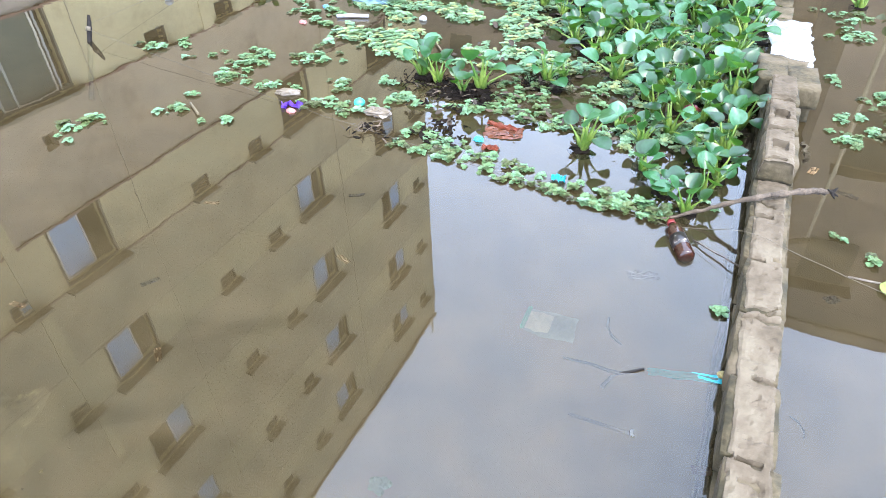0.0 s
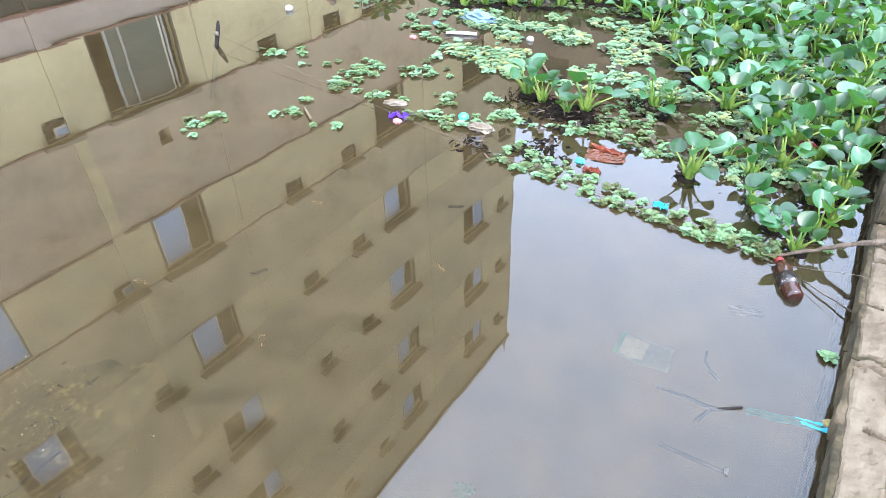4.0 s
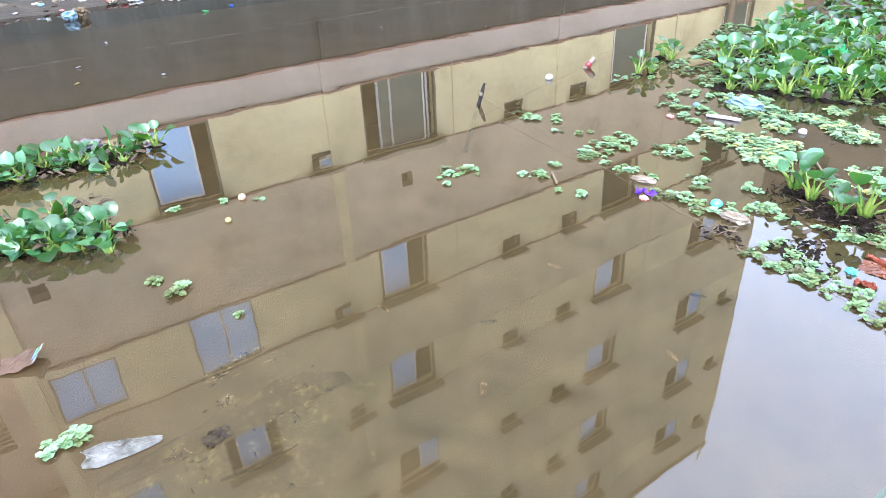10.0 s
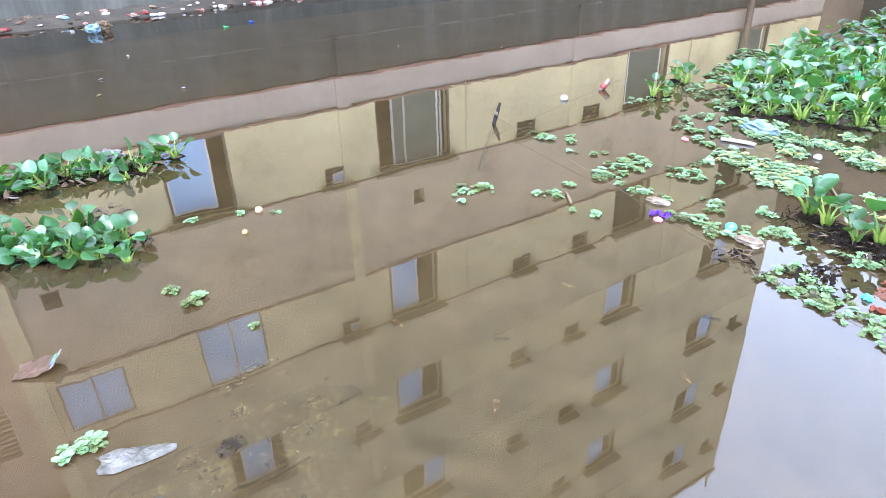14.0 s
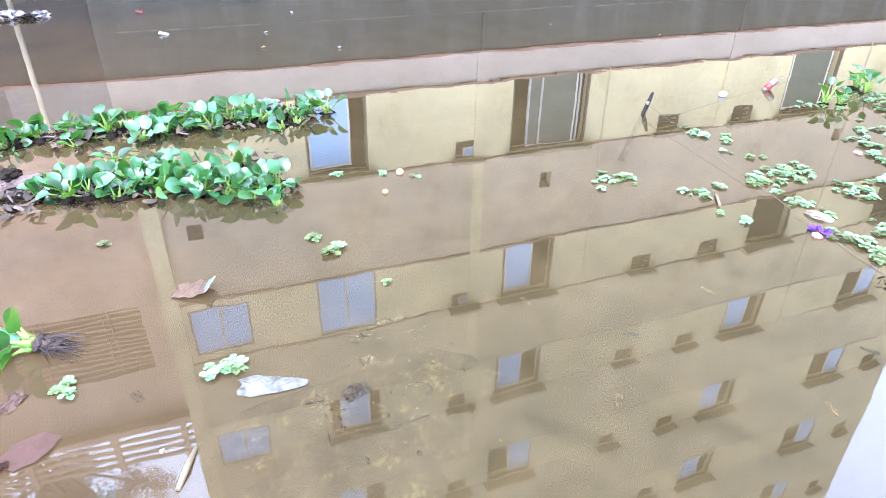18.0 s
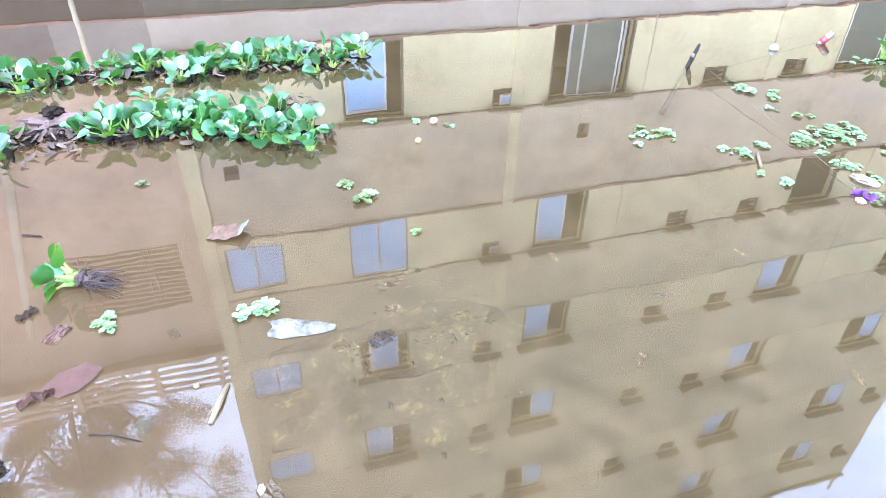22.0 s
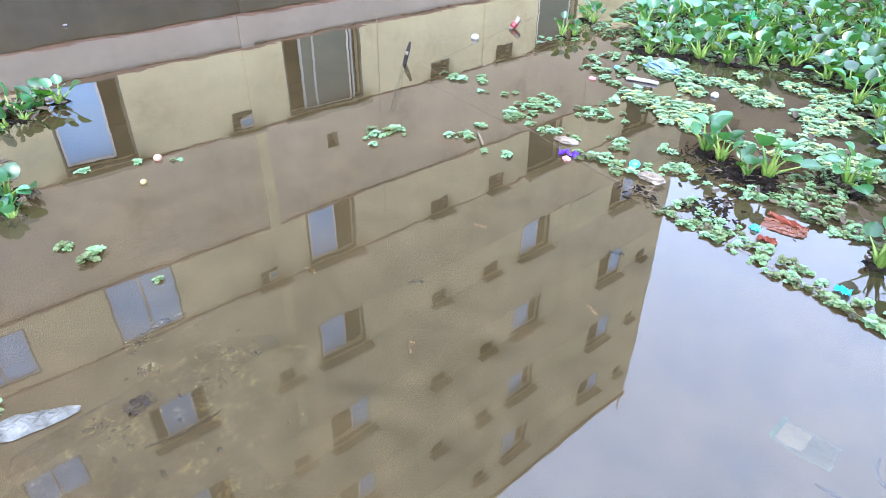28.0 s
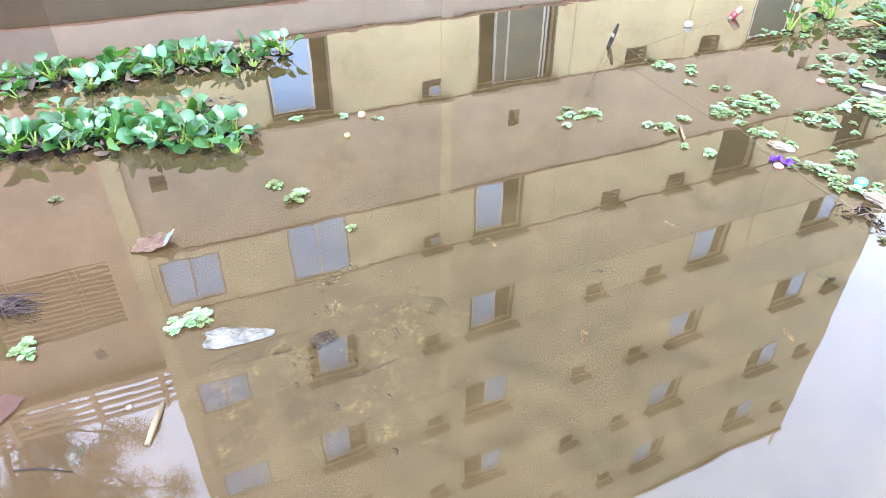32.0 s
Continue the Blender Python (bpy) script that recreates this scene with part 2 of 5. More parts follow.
DARK_GLASS, _n, _l, _b = mat("dark_green_glass", 0.2)
_b.inputs["Base Color"].default_value = (0.085, 0.105, 0.085, 1)
# the sky's blue reflection is put into the pane's base colour
GLASS_BLUE, _n, _l, _b = mat("sky_blue_pane", 0.14)
_b.inputs["Base Color"].default_value = (0.25, 0.41, 0.58, 1)
BROWN_WALL = surface("brown_stained_render", [(0.3, (0.29, 0.19, 0.125)), (0.5, (0.40, 0.277, 0.190)), (0.7, (0.50, 0.36, 0.255))], 0.9, 7, 0.9, 0.0)
FAR_WALL = surface("dull_brown_facade", [(0.25, (0.16, 0.12, 0.09)), (0.7, (0.27, 0.21, 0.16))], 0.4, 6, 0.9, 0.0)
WHITE_METAL = surface("white_painted_steel", [(0.3, (0.26, 0.27, 0.25)), (0.7, (0.38, 0.39, 0.36))], 5, 40, 0.5, 0.1)
BARK = surface("bark", [(0.3, (0.07, 0.05, 0.035)), (0.7, (0.16, 0.12, 0.085))], 12, 60, 0.9, 0.6, stretch=(1, 1, 0.2))
TREE_LEAF = surface("tree_leaf", [(0.3, (0.05, 0.05, 0.024)), (0.7, (0.11, 0.105, 0.05))], 5, 30, 0.6, 0, vary=0.2)
STALK = surface("hyacinth_stalk", [(0.3, (0.034, 0.095, 0.010)), (0.7, (0.19, 0.24, 0.045))], 12, 60, 0.45, 0.1, vary=0.2, translucent=0.12, sheen=0.5)
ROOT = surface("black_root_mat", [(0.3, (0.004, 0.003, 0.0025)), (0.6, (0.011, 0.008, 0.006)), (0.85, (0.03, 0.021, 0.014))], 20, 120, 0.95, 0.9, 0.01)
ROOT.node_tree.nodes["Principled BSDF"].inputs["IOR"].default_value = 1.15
RUSTY_ROOT = surface("purplish_brown_roots", [(0.3, (0.010, 0.006, 0.005)), (0.7, (0.050, 0.030, 0.025))], 30, 150, 0.9, 0.8, 0.006)
DEAD = surface("dead_leaf", [(0.3, (0.011, 0.0065, 0.004)), (0.7, (0.0425, 0.026, 0.013))], 14, 80, 0.8, 0.5, vary=0.3)
WOOD = surface("weathered_stick", [(0.3, (0.018, 0.012, 0.008)), (0.5, (0.06, 0.042, 0.028)), (0.75, (0.15, 0.108, 0.075))], 16, 120, 0.9, 1.0, 0.006, stretch=(1, 1, 1))
BLACKWOOD = surface("blackened_wood", [(0.3, (0.006, 0.005, 0.005)), (0.7, (0.020, 0.016, 0.014))], 12, 80, 0.9, 0.5, sheen=0.15)
PALE_WOOD = surface("pale_split_bamboo", [(0.3, (0.062, 0.04464, 0.02232)), (0.7, (0.124, 0.093, 0.0527))], 10, 80, 0.7, 0.4)
PINK_WOOD = surface("rotten_pinkish_log", [(0.3, (0.027, 0.0156, 0.0132)), (0.7, (0.069, 0.0438, 0.0372))], 14, 90, 0.9, 0.8)
STRING = surface("grubby_string", [(0.3, (0.045, 0.036, 0.024)), (0.7, (0.11, 0.088, 0.06))], 30, 200, 0.9, 0.3)
EARTH = surface("bank_earth", [(0.3, (0.010, 0.008, 0.006)), (0.6, (0.026, 0.021, 0.015)), (0.8, (0.06, 0.05, 0.037))], 3, 40, 0.95, 0.8, 0.02)
GREY_DAMP = surface("damp_grey_render", [(0.3, (0.05, 0.049, 0.047)), (0.7, (0.095, 0.093, 0.088))], 0.9, 10, 0.9, 0.0)
GREY_BAND = surface("greyish_render", [(0.3, (0.13, 0.118, 0.104)), (0.7, (0.20, 0.18, 0.158))], 0.9, 10, 0.9, 0.0)
# white of the bright sky glare over the flooded wall end
SHEET = surface("wall_glare_white", [(0.3, (0.30, 0.31, 0.34)), (0.7, (0.46, 0.47, 0.50))], 6, 60, 0.25, 0.3)
LABEL_INK = surface("printed_label", [(0.3, (0.22, 0.21, 0.19)), (0.7, (0.38, 0.37, 0.34))], 20, 120, 0.5, 0.2)


def plastic(name, c, rough=0.35, clear=0.0):
    """Thin grubby plastic of one main colour."""
    d = tuple(v * 0.62 for v in c)
    m = surface(name, [(0.3, d), (0.6, c), (0.85, tuple(min(1, v * 1.15 + 0.02) for v in c))], 14, 70, rough, 0.3, 0.003)
    if clear:
        m.node_tree.nodes["Principled BSDF"].inputs["Transmission Weight"].default_value = clear
    return m


P_WHITE = plastic("white_plastic", (0.27, 0.265, 0.25))
P_GREY = plastic("grey_plastic", (0.36, 0.35, 0.38))
P_TEAL = plastic("teal_plastic", (0.05, 0.42, 0.30))
P_PURPLE = plastic("purple_plastic", (0.11, 0.03, 0.35))
P_PINK = plastic("pink_plastic", (0.36, 0.13, 0.12))
P_RED = plastic("red_plastic", (0.14, 0.014, 0.016))
P_ORANGE = plastic("orange_foil", (0.26, 0.062, 0.032))
P_CYAN = plastic("cyan_plastic", (0.04, 0.44, 0.52))
P_BLUE = plastic("pale_blue_plastic", (0.10, 0.165, 0.20))
P_DBLUE = plastic("blue_plastic", (0.06, 0.18, 0.50))
P_GREEN = plastic("green_plastic", (0.04, 0.36, 0.13))
P_PEACH = plastic("peach_plastic", (0.34, 0.18, 0.115))
P_YELLOW = plastic("yellow_plastic", (0.22, 0.17, 0.06))
P_SILVER = surface("silvered_foil", [(0.34, (0.040, 0.036, 0.027)), (0.5, (0.120, 0.115, 0.100)), (0.68, (0.20, 0.195, 0.182))], 20, 50, 0.32, 0.2, 0.002)
SCUM = plastic("yellowish_scum", (0.30, 0.25, 0.12), 0.8)
P_TAN = plastic("grubby_tan_film", (0.108, 0.0828, 0.0576), 0.3)
WET_FILM = plastic("wet_grey_film", (0.085, 0.078, 0.082), 0.3)
DEAD_PALE = surface("withered_purplish_leaf", [(0.3, (0.035, 0.024, 0.024)), (0.6, (0.065, 0.047, 0.046)), (0.85, (0.14, 0.105, 0.09))], 16, 80, 0.8, 0.5, vary=0.3)
HEAP = surface("scummy_silt", [(0.46, (0.105, 0.080, 0.043)), (0.58, (0.16, 0.125, 0.068)), (0.66, (0.30, 0.25, 0.125))], 13, 60, 0.9, 0.0)
CARD = plastic("wet_brown_card", (0.115, 0.068, 0.045), 0.5)
P_BROWN = plastic("brown_card", (0.085, 0.048, 0.034), 0.8)
DARK_LABEL = surface("scuffed_dark_label", [(0.50, (0.008, 0.006, 0.006)), (0.57, (0.030, 0.020, 0.018)), (0.63, (0.24, 0.23, 0.21))], 45, 120, 0.4, 0.2)
FILM = plastic("orange_brown_film", (0.15, 0.052, 0.026), 0.10)
LEAF_BROWN = plastic("reddish_dead_leaf", (0.080, 0.037, 0.025), 0.5)
MUDDY_PACK = plastic("muddy_brown_packet", (0.06, 0.038, 0.015), 0.5)
TAN_LEAF = plastic("tan_dead_leaf", (0.24, 0.14, 0.055), 0.6)
COLA = plastic("dark_cola_plastic", (0.030, 0.011, 0.007), 0.10)
CLEARBAG = plastic("clear_packet_film", (0.30, 0.37, 0.33), 0.2)
# near-white colour for the painted glare on the clear packet
PACK_GLARE = plastic("packet_glare_white", (0.78, 0.80, 0.76), 0.3)

# ---- building blocks ----
def mesh_of(bm, name):
    me = bpy.data.meshes.new(name)
    bm.to_mesh(me)
    bm.free()
    return me


def part(name, bm, material, parent=None, label=""):
    me = mesh_of(bm, name)
    me.materials.append(material)
    ob = new(name, me)
    ob.parent = parent
    if label:
        ob["label"] = label
    return ob


def box(x0, x1, y0, y1, z0, z1, bm=None, bevel=0.0):
    bm = bm or bmesh.new()
    made = bmesh.ops.create_cube(bm, size=1, matrix=Matrix.Translation(((x0 + x1) / 2, (y0 + y1) / 2, (z0 + z1) / 2)) @ Matrix.Diagonal((abs(x1 - x0), abs(y1 - y0), abs(z1 - z0), 1)))
    if bevel:
        es = list({e for v in made["verts"] for e in v.link_edges})
        bmesh.ops.bevel(bm, geom=es, offset=bevel, segments=2, affect="EDGES", profile=0.5)
    return bm


def empty(name, loc=(0, 0, 0), rz=0):
    ob = new(name)
    ob.matrix_basis = pose(*loc, 0, 0, rz)
    return ob

# ---- ground and water ----
def sheet(name, size, z, material):
    bm = bmesh.new()
    bmesh.ops.create_grid(bm, x_segments=2, y_segments=2, size=size)
    bmesh.ops.translate(bm, verts=bm.verts, vec=(0, 0, z))
    return part(name, bm, material)


tagged(sheet("water", 400, 0.0, WATER), "murky brown flood water with a faint swell", "water", kind="structure")
tagged(sheet("ground", 400, -0.32, MUD), "muddy silt bed under the flood water", "ground", kind="structure")


def bank():
    """Low strip of earth and rubbish at the foot of the plinth."""
    bm = bmesh.new()
    nx, ny = 14, 120
    grid = []
    for i in range(nx + 1):
        row = []
        for j in range(ny + 1):
            u, y = i / nx, -9 + 15 * j / ny
            w = 0.55 * max(0.12, min(1.0, (3.6 - y) / 3.0)) + 0.65 * max(0.0, min(1.0, (-0.2 - y) / 0.8))
            x = -11.28 + u * w * 1.25 + 0.10 * noise.noise((y * 1.3, 3.0, u)) * u
            z = 0.13 * (1 - u) ** 0.7 - 0.05 * u + 0.045 * noise.noise((x * 4, y * 4, 0.0)) * (1 - u) + 0.02 * noise.noise((x * 15, y * 15, 2.0))
            row.append(bm.verts.new((x, y, z)))
        grid.append(row)
    for i in range(nx):
        for j in range(ny):
            bm.faces.new((grid[i][j], grid[i + 1][j], grid[i + 1][j + 1], grid[i][j + 1]))
    return part("bank", bm, EARTH)


tagged(bank(), "narrow muddy bank strewn with rubbish below the plinth", "bank", kind="structure")

# ---- the apartment building ----
FX = -11.3          # plane of its facade
Y0, Y1 = -1.55, 21.6
SILLS = (2.05, 5.80, 9.02, 12.27, 15.56, 18.83)
LINTELS = (3.57, 7.22, 10.24, 13.50, 16.78, 20.05)
ROOF = 22.0
WT = 0.25


def openings(floor):
    """(y0, y1, z0, z1, kind) of a storey; kind names the side that has a pane."""
    s, l = SILLS[floor], LINTELS[floor]
    v = [(9.23, 9.80, l - 0.42, l - 0.05, "vent"), (11.34, 11.92, l - 0.42, l - 0.05, "vent")]
    if floor == 0:
        return [(1.42, 2.58, s, l - 0.05, "middle"), (4.36, 4.86, l - 0.38, l - 0.05, "small"), (5.57, 7.34, s - 0.06, l - 0.05, "grille"),
                (12.78, 14.38, s - 0.06, l - 0.05, "open"), (17.35, 18.85, s - 0.06, l - 0.05, "open")] + v
    w = [(-1.13, -0.02, s + (0.15 if floor == 1 else 0.25), l - (0.17 if floor == 1 else 0.05), "both"), (4.36, 4.90, l - 0.42, l - 0.05, "small" if floor == 1 else "vent")]
    w.append((1.36, 2.60, s, l - 0.05, "both" if floor == 1 else "middle" if floor == 2 else "low"))
    w.append((5.59, 6.90, s, l - 0.05, "low" if floor < 3 else "high"))
    w.append((12.90, 14.30, s, l - 0.05, "open" if floor == 1 else "low"))
    w.append((17.55, 18.95, s, l - 0.05, "open" if floor == 1 else "high"))
    w.append((20.15, 20.70, l - 0.42, l - 0.05, "vent"))
    return w + v


def bar_frame(x0, x1, y0, y1, z0, z1, t):
    bm = box(x0, x1, y0, y0 + t, z0, z1)
    box(x0, x1, y1 - t, y1, z0, z1, bm)
    box(x0, x1, y0 + t, y1 - t, z0, z0 + t, bm)
    box(x0, x1, y0 + t, y1 - t, z1 - t, z1, bm)
    return bm


def window(parent, y0, y1, z0, z1, kind):
    w = empty("window")
    w.parent = parent
    t = 0.035 if y1 - y0 > 0.8 else 0.02
    part("frame", bar_frame(FX - 0.09, FX - 0.01, y0, y1, z0, z1, t), JAMB, w)
    spans = {"both": ((0.02, 0.485), (0.515, 0.98)), "low": ((0.08, 0.56),), "high": ((0.52, 0.97),), "middle": ((0.22, 0.75) if z0 > 5 else (0.07, 0.69),), "small": ((0.42, 0.95),), "grille": ((0.22, 0.82),), "open": ((0.05, 0.78),) if z0 < 3 else ()}.get(kind, ())
    for a, b in spans:
        pa, pb = y0 + a * (y1 - y0), y0 + b * (y1 - y0)
        zb = z0 + (0.45 * (z1 - z0) if kind == "small" else 0.03)
        zt = z1 - (0.05 if kind in ("small", "grille", "both") else 0.17)
        part("pane", box(FX - 0.050, FX - 0.035, pa, pb, zb, zt), DARK_GLASS if kind in ("grille", "open") else GLASS_BLUE, w)
        part("sash", bar_frame(FX - 0.065, FX - 0.018, pa - 0.03, pb + 0.03, zb - 0.03, zt + 0.03, 0.035), FRAME, w)
    if kind == "grille":
        for k in (0.2, 0.36, 0.86):
            yy = y0 + k * (y1 - y0)
            part("bar", box(FX - 0.008, FX + 0.02, yy - 0.018, yy + 0.018, z0 + 0.04, z1 - 0.05), WHITE_METAL, w)
    if kind in ("vent", "small"):
        for k in range(3):
            zz = z0 + (k + 0.6) * (z1 - z0) / 3.4
            part("slat", box(FX - 0.12, FX - 0.05, y0 + 0.03, y1 - 0.03, zz, zz + 0.02), DARK, w)
    return w


def apartment_building():
    b = tagged(empty("apartment_building"), "tall yellow apartment block with stained ledges and sky-blue window panes", "building")
    part("plinth", box(-24, FX + 0.03, Y0, Y1, -0.4, 1.42), PLINTH, b, "damp dark grey cement plinth")
    y, rnd = Y0, random.Random(17)
    while y < Y1 - 1:
        e = min(Y1, y + rnd.uniform(1.2, 3.8))
        z = 0.725 + rnd.uniform(-0.008, 0.008)
        part("plinth_seam", box(FX + 0.031, FX + 0.036, y, e, z, z + 0.014), SEAM, b, "pale cement joint")
        y = e + rnd.uniform(0.05, 0.5)
    part("edge_course", box(FX - 0.02, FX + 0.05, Y0, Y1, 1.422, 1.468, bevel=0.008), REDLINE, b, "red-oxide edge course")
    part("base_band", box(FX - WT, FX, Y0, Y1, 1.468, SILLS[0] - 0.05), PINK, b, "pinkish grey rendered band")
    top = SILLS[0] - 0.03
    for f in range(6):
        s, l = SILLS[f], LINTELS[f]
        part("sill_ledge", box(FX - WT, FX + (0.03 if f < 2 else 0.018), Y0, Y1, s - 0.05, s - 0.004, bevel=0.006), REDLINE if f < 2 else GREY_BEIGE, b)
        part("lintel_ledge", box(FX - WT, FX + (0.025 if f < 2 else 0.015), Y0, Y1, l, l + 0.045, bevel=0.01), REDLINE if f < 2 else GREY_BEIGE, b)
        bm, y = bmesh.new(), Y0
        for a, c, z0, z1, kind in sorted(openings(f)):
            box(FX - WT, FX, y, a, s - 0.004, l, bm)
            if z0 > s + 0.01:
                box(FX - WT, FX, a, c, s - 0.004, z0, bm)
            box(FX - WT, FX, a, c, z1, l, bm)
            y = c
        box(FX - WT, FX, y, Y1, s - 0.004, l, bm)
        part("storey_wall", bm, YELLOW, b, "yellow-washed storey wall")
        up = SILLS[f + 1] - 0.05 if f < 5 else ROOF
        bm, y = bmesh.new(), Y0
        for a, c in ((-0.85, -0.58), (6.35, 6.62), (14.9, 15.2)) if f == 0 else ():
            box(FX - WT, FX, y, a, l + 0.045, up, bm)
            box(FX - WT, FX, a, c, l + 0.045, l + 0.56, bm)
            box(FX - WT, FX, a, c, l + 0.86, up, bm)
            y = c
        box(FX - WT, FX, y, Y1, l + 0.045, up, bm)
        part("spandrel_wall", bm, UPPER_BEIGE if f else REDDISH_BEIGE, b, "weathered beige wall band")
        for a, c, z0, z1, kind in openings(f):
            window(b, a, c, z0, z1, kind)
            if kind == "both":
                continue
            d = 0.12 if kind in ("vent", "small") else 0.13
            deep = 0.27 if kind in ("vent", "small") else 0.30
            hood = box(FX + 0.03, FX + (deep if f else 0.17), a - d, c + d, l - 0.03, l + 0.045, bevel=0.012)
            for v in hood.verts:
                v.co += noise.noise_vector(v.co * 2.3) * 0.02
            part("sunshade", hood, HOOD, b)
    # backing and slabs painted near black to give the openings their shade
    part("room_shade", box(-14.2, -14.0, Y0 + 0.3, Y1 - 0.3, 1.4, ROOF - 0.2), DARK, b)
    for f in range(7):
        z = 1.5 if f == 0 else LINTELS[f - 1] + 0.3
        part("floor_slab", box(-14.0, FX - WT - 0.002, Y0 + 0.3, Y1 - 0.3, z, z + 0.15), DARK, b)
    part("end_wall", box(-24, FX - WT, Y1 - 0.25, Y1 - 0.002, 1.37, ROOF), GREY_BEIGE, b)
    part("end_wall", box(-24, FX - WT, Y0 + 0.002, Y0 + 0.25, 1.37, ROOF), GREY_BEIGE, b)
    part("back_wall", box(-24, -23.75, Y0 + 0.25, Y1 - 0.25, 1.37, ROOF), GREY_BEIGE, b)
    part("roof", box(-24.1, FX + 0.12, Y0 - 0.1, Y1 + 0.1, ROOF, ROOF + 0.16, bevel=0.03), GREY_BEIGE, b)
    part("pier", box(FX + 0.002, FX + 0.09, Y0, Y0 + 0.30, SILLS[0] - 0.004, ROOF), YELLOW, b)
    for yy, w in ((4.76, 0.24), (10.86, 0.34)):
        part("pilaster", box(FX + 0.002, FX + 0.032, yy, yy + w, 1.47, 2.0), PINK, b)
        part("pilaster", box(FX + 0.002, FX + 0.032, yy, yy + w, 2.05, 3.57 if yy > 9 else 12.0), YELLOW, b)
        part("plinth_pipe", box(FX + 0.031, FX + 0.09, yy + 0.05, yy + 0.12, 0.75, 1.42, bevel=0.02), PLINTH, b, "dark damp-stained pipe")
    for yy, r in ((7.75, 0.010), (15.2, 0.014)):
        bm = bmesh.new()
        bmesh.ops.create_cone(bm, cap_ends=True, segments=10, radius1=r, radius2=r, depth=19.4, matrix=Matrix.Translation((FX + 0.035, yy, 11.6)))
        part("drain_pipe", bm, GREY_BEIGE, b)
    bm = bmesh.new()
    bmesh.ops.create_cone(bm, cap_ends=True, segments=8, radius1=0.07, radius2=0.05, depth=1.1, matrix=Matrix.Translation((FX - 0.05, Y1 - 0.12, ROOF + 0.7)))
    part("roof_post", bm, GREY_BEIGE, b)
    for yy in (16.0, 18.0, 20.0):
        bm = bmesh.new()
        bmesh.ops.create_cone(bm, cap_ends=True, segments=6, radius1=0.012, radius2=0.012, depth=0.35, matrix=Matrix.Translation((FX, yy, ROOF + 0.3)))
        part("rod", bm, BLACKWOOD, b)


apartment_building()


def neighbour():
    b = tagged(empty("low_house"), "lower brown house with a slatted opening and railed roof", "building")
    x, ya, yb = -11.42, -12.0, Y0 - 0.004
    part("plinth", box(-20, FX + 0.03, ya, yb, -0.4, 1.42), PLINTH_DARK, b, "darker cement plinth")
    part("base_band", box(x - WT, x + 0.04, ya, -2.95, 1.468, 2.2), GREY_DAMP, b, "damp grey rendered band")
    part("base_band", box(x - WT, x + 0.04, -2.95, yb, 1.468, 2.2), GREY_BAND, b)
    part("edge_course", box(FX - 0.12, FX + 0.06, ya, yb, 1.422, 1.468), REDLINE, b)
    bm = bmesh.new()
    box(x - WT, x, ya, yb, 2.2, 5.7, bm)
    box(x - WT, x, ya, -4.25, 5.7, 7.2, bm)
    box(x - WT, x, -1.95, yb, 5.7, 7.2, bm)
    box(x - WT, x, ya, yb, 7.2, 8.45, bm)
    part("wall", bm, BROWN_WALL, b)
    for k in range(13):
        z = 5.78 + k * 0.11
        part("slat", box(x - 0.2, x - 0.06, -4.25, -1.95, z, z + 0.035), BROWN_WALL, b)
    for yy in (-3.75, -3.62, -2.62, -2.5):
        part("mullion", box(x - 0.05, x - 0.02, yy - 0.012, yy + 0.012, 5.7, 7.2), BROWN_WALL, b)
    # added backing, room darkness in its colour
    part("room_shade", box(-13.5, -13.3, ya, yb, 1.43, 8.4), DARK, b)
    part("shutter_backing", box(x - 0.23, x - 0.203, -4.25, -1.95, 5.7, 7.2), BROWN_WALL, b)
    part("roof_slab", box(-20, x + 0.25, ya, yb, 8.452, 8.58, bevel=0.02), BROWN_WALL, b)
    r = empty("railing")
    r.parent = b
    for k in range(5):
        z = 8.66 + k * 0.19
        part("rail", box(x + 0.05, x + 0.09, -6.2, yb, z, z + 0.075), BROWN_WALL, r)
    for yy in (-6.2, -4.6, -3.05, -1.75):
        part("post", box(x - 0.02, x + 0.16, yy - 0.05, yy + 0.05, 8.58, 9.55), BROWN_WALL, r)
    part("side_wall", box(-20, x - WT, yb - 0.2, yb - 0.002, 1.43, 8.44), BROWN_WALL, b)


neighbour()


def far_building(x0, x1, y, h, label, cols, rows):
    b = tagged(empty("far_building"), label, "building")
    part("wall", box(x0, x1, y, y + 8, -0.4, h), FAR_WALL, b)
    part("parapet", box(x0 - 0.1, x1 + 0.1, y - 0.1, y + 8.1, h, h + 0.35, bevel=0.03), FAR_WALL, b)
    for i in range(cols):
        for j in range(rows):
            xx, z = x0 + (i + 0.5) * (x1 - x0) / cols, 1.6 + j * (h - 1) / rows
            w = empty("window")
            w.parent = b
            # pane coloured with the unlit-room dark
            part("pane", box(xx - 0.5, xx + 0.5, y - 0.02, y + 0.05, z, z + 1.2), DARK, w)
            part("sunshade", box(xx - 0.7, xx + 0.7, y - 0.45, y, z + 1.25, z + 1.33), FAR_WALL, w)


far_building(-15.5, 4.6, 25.0, 11.2, "dull brown block of three storeys beyond the plants", 7, 3)
far_building(1.75, 14.0, 14.5, 10.4, "dull brown block standing beyond the low brick wall", 5, 3)


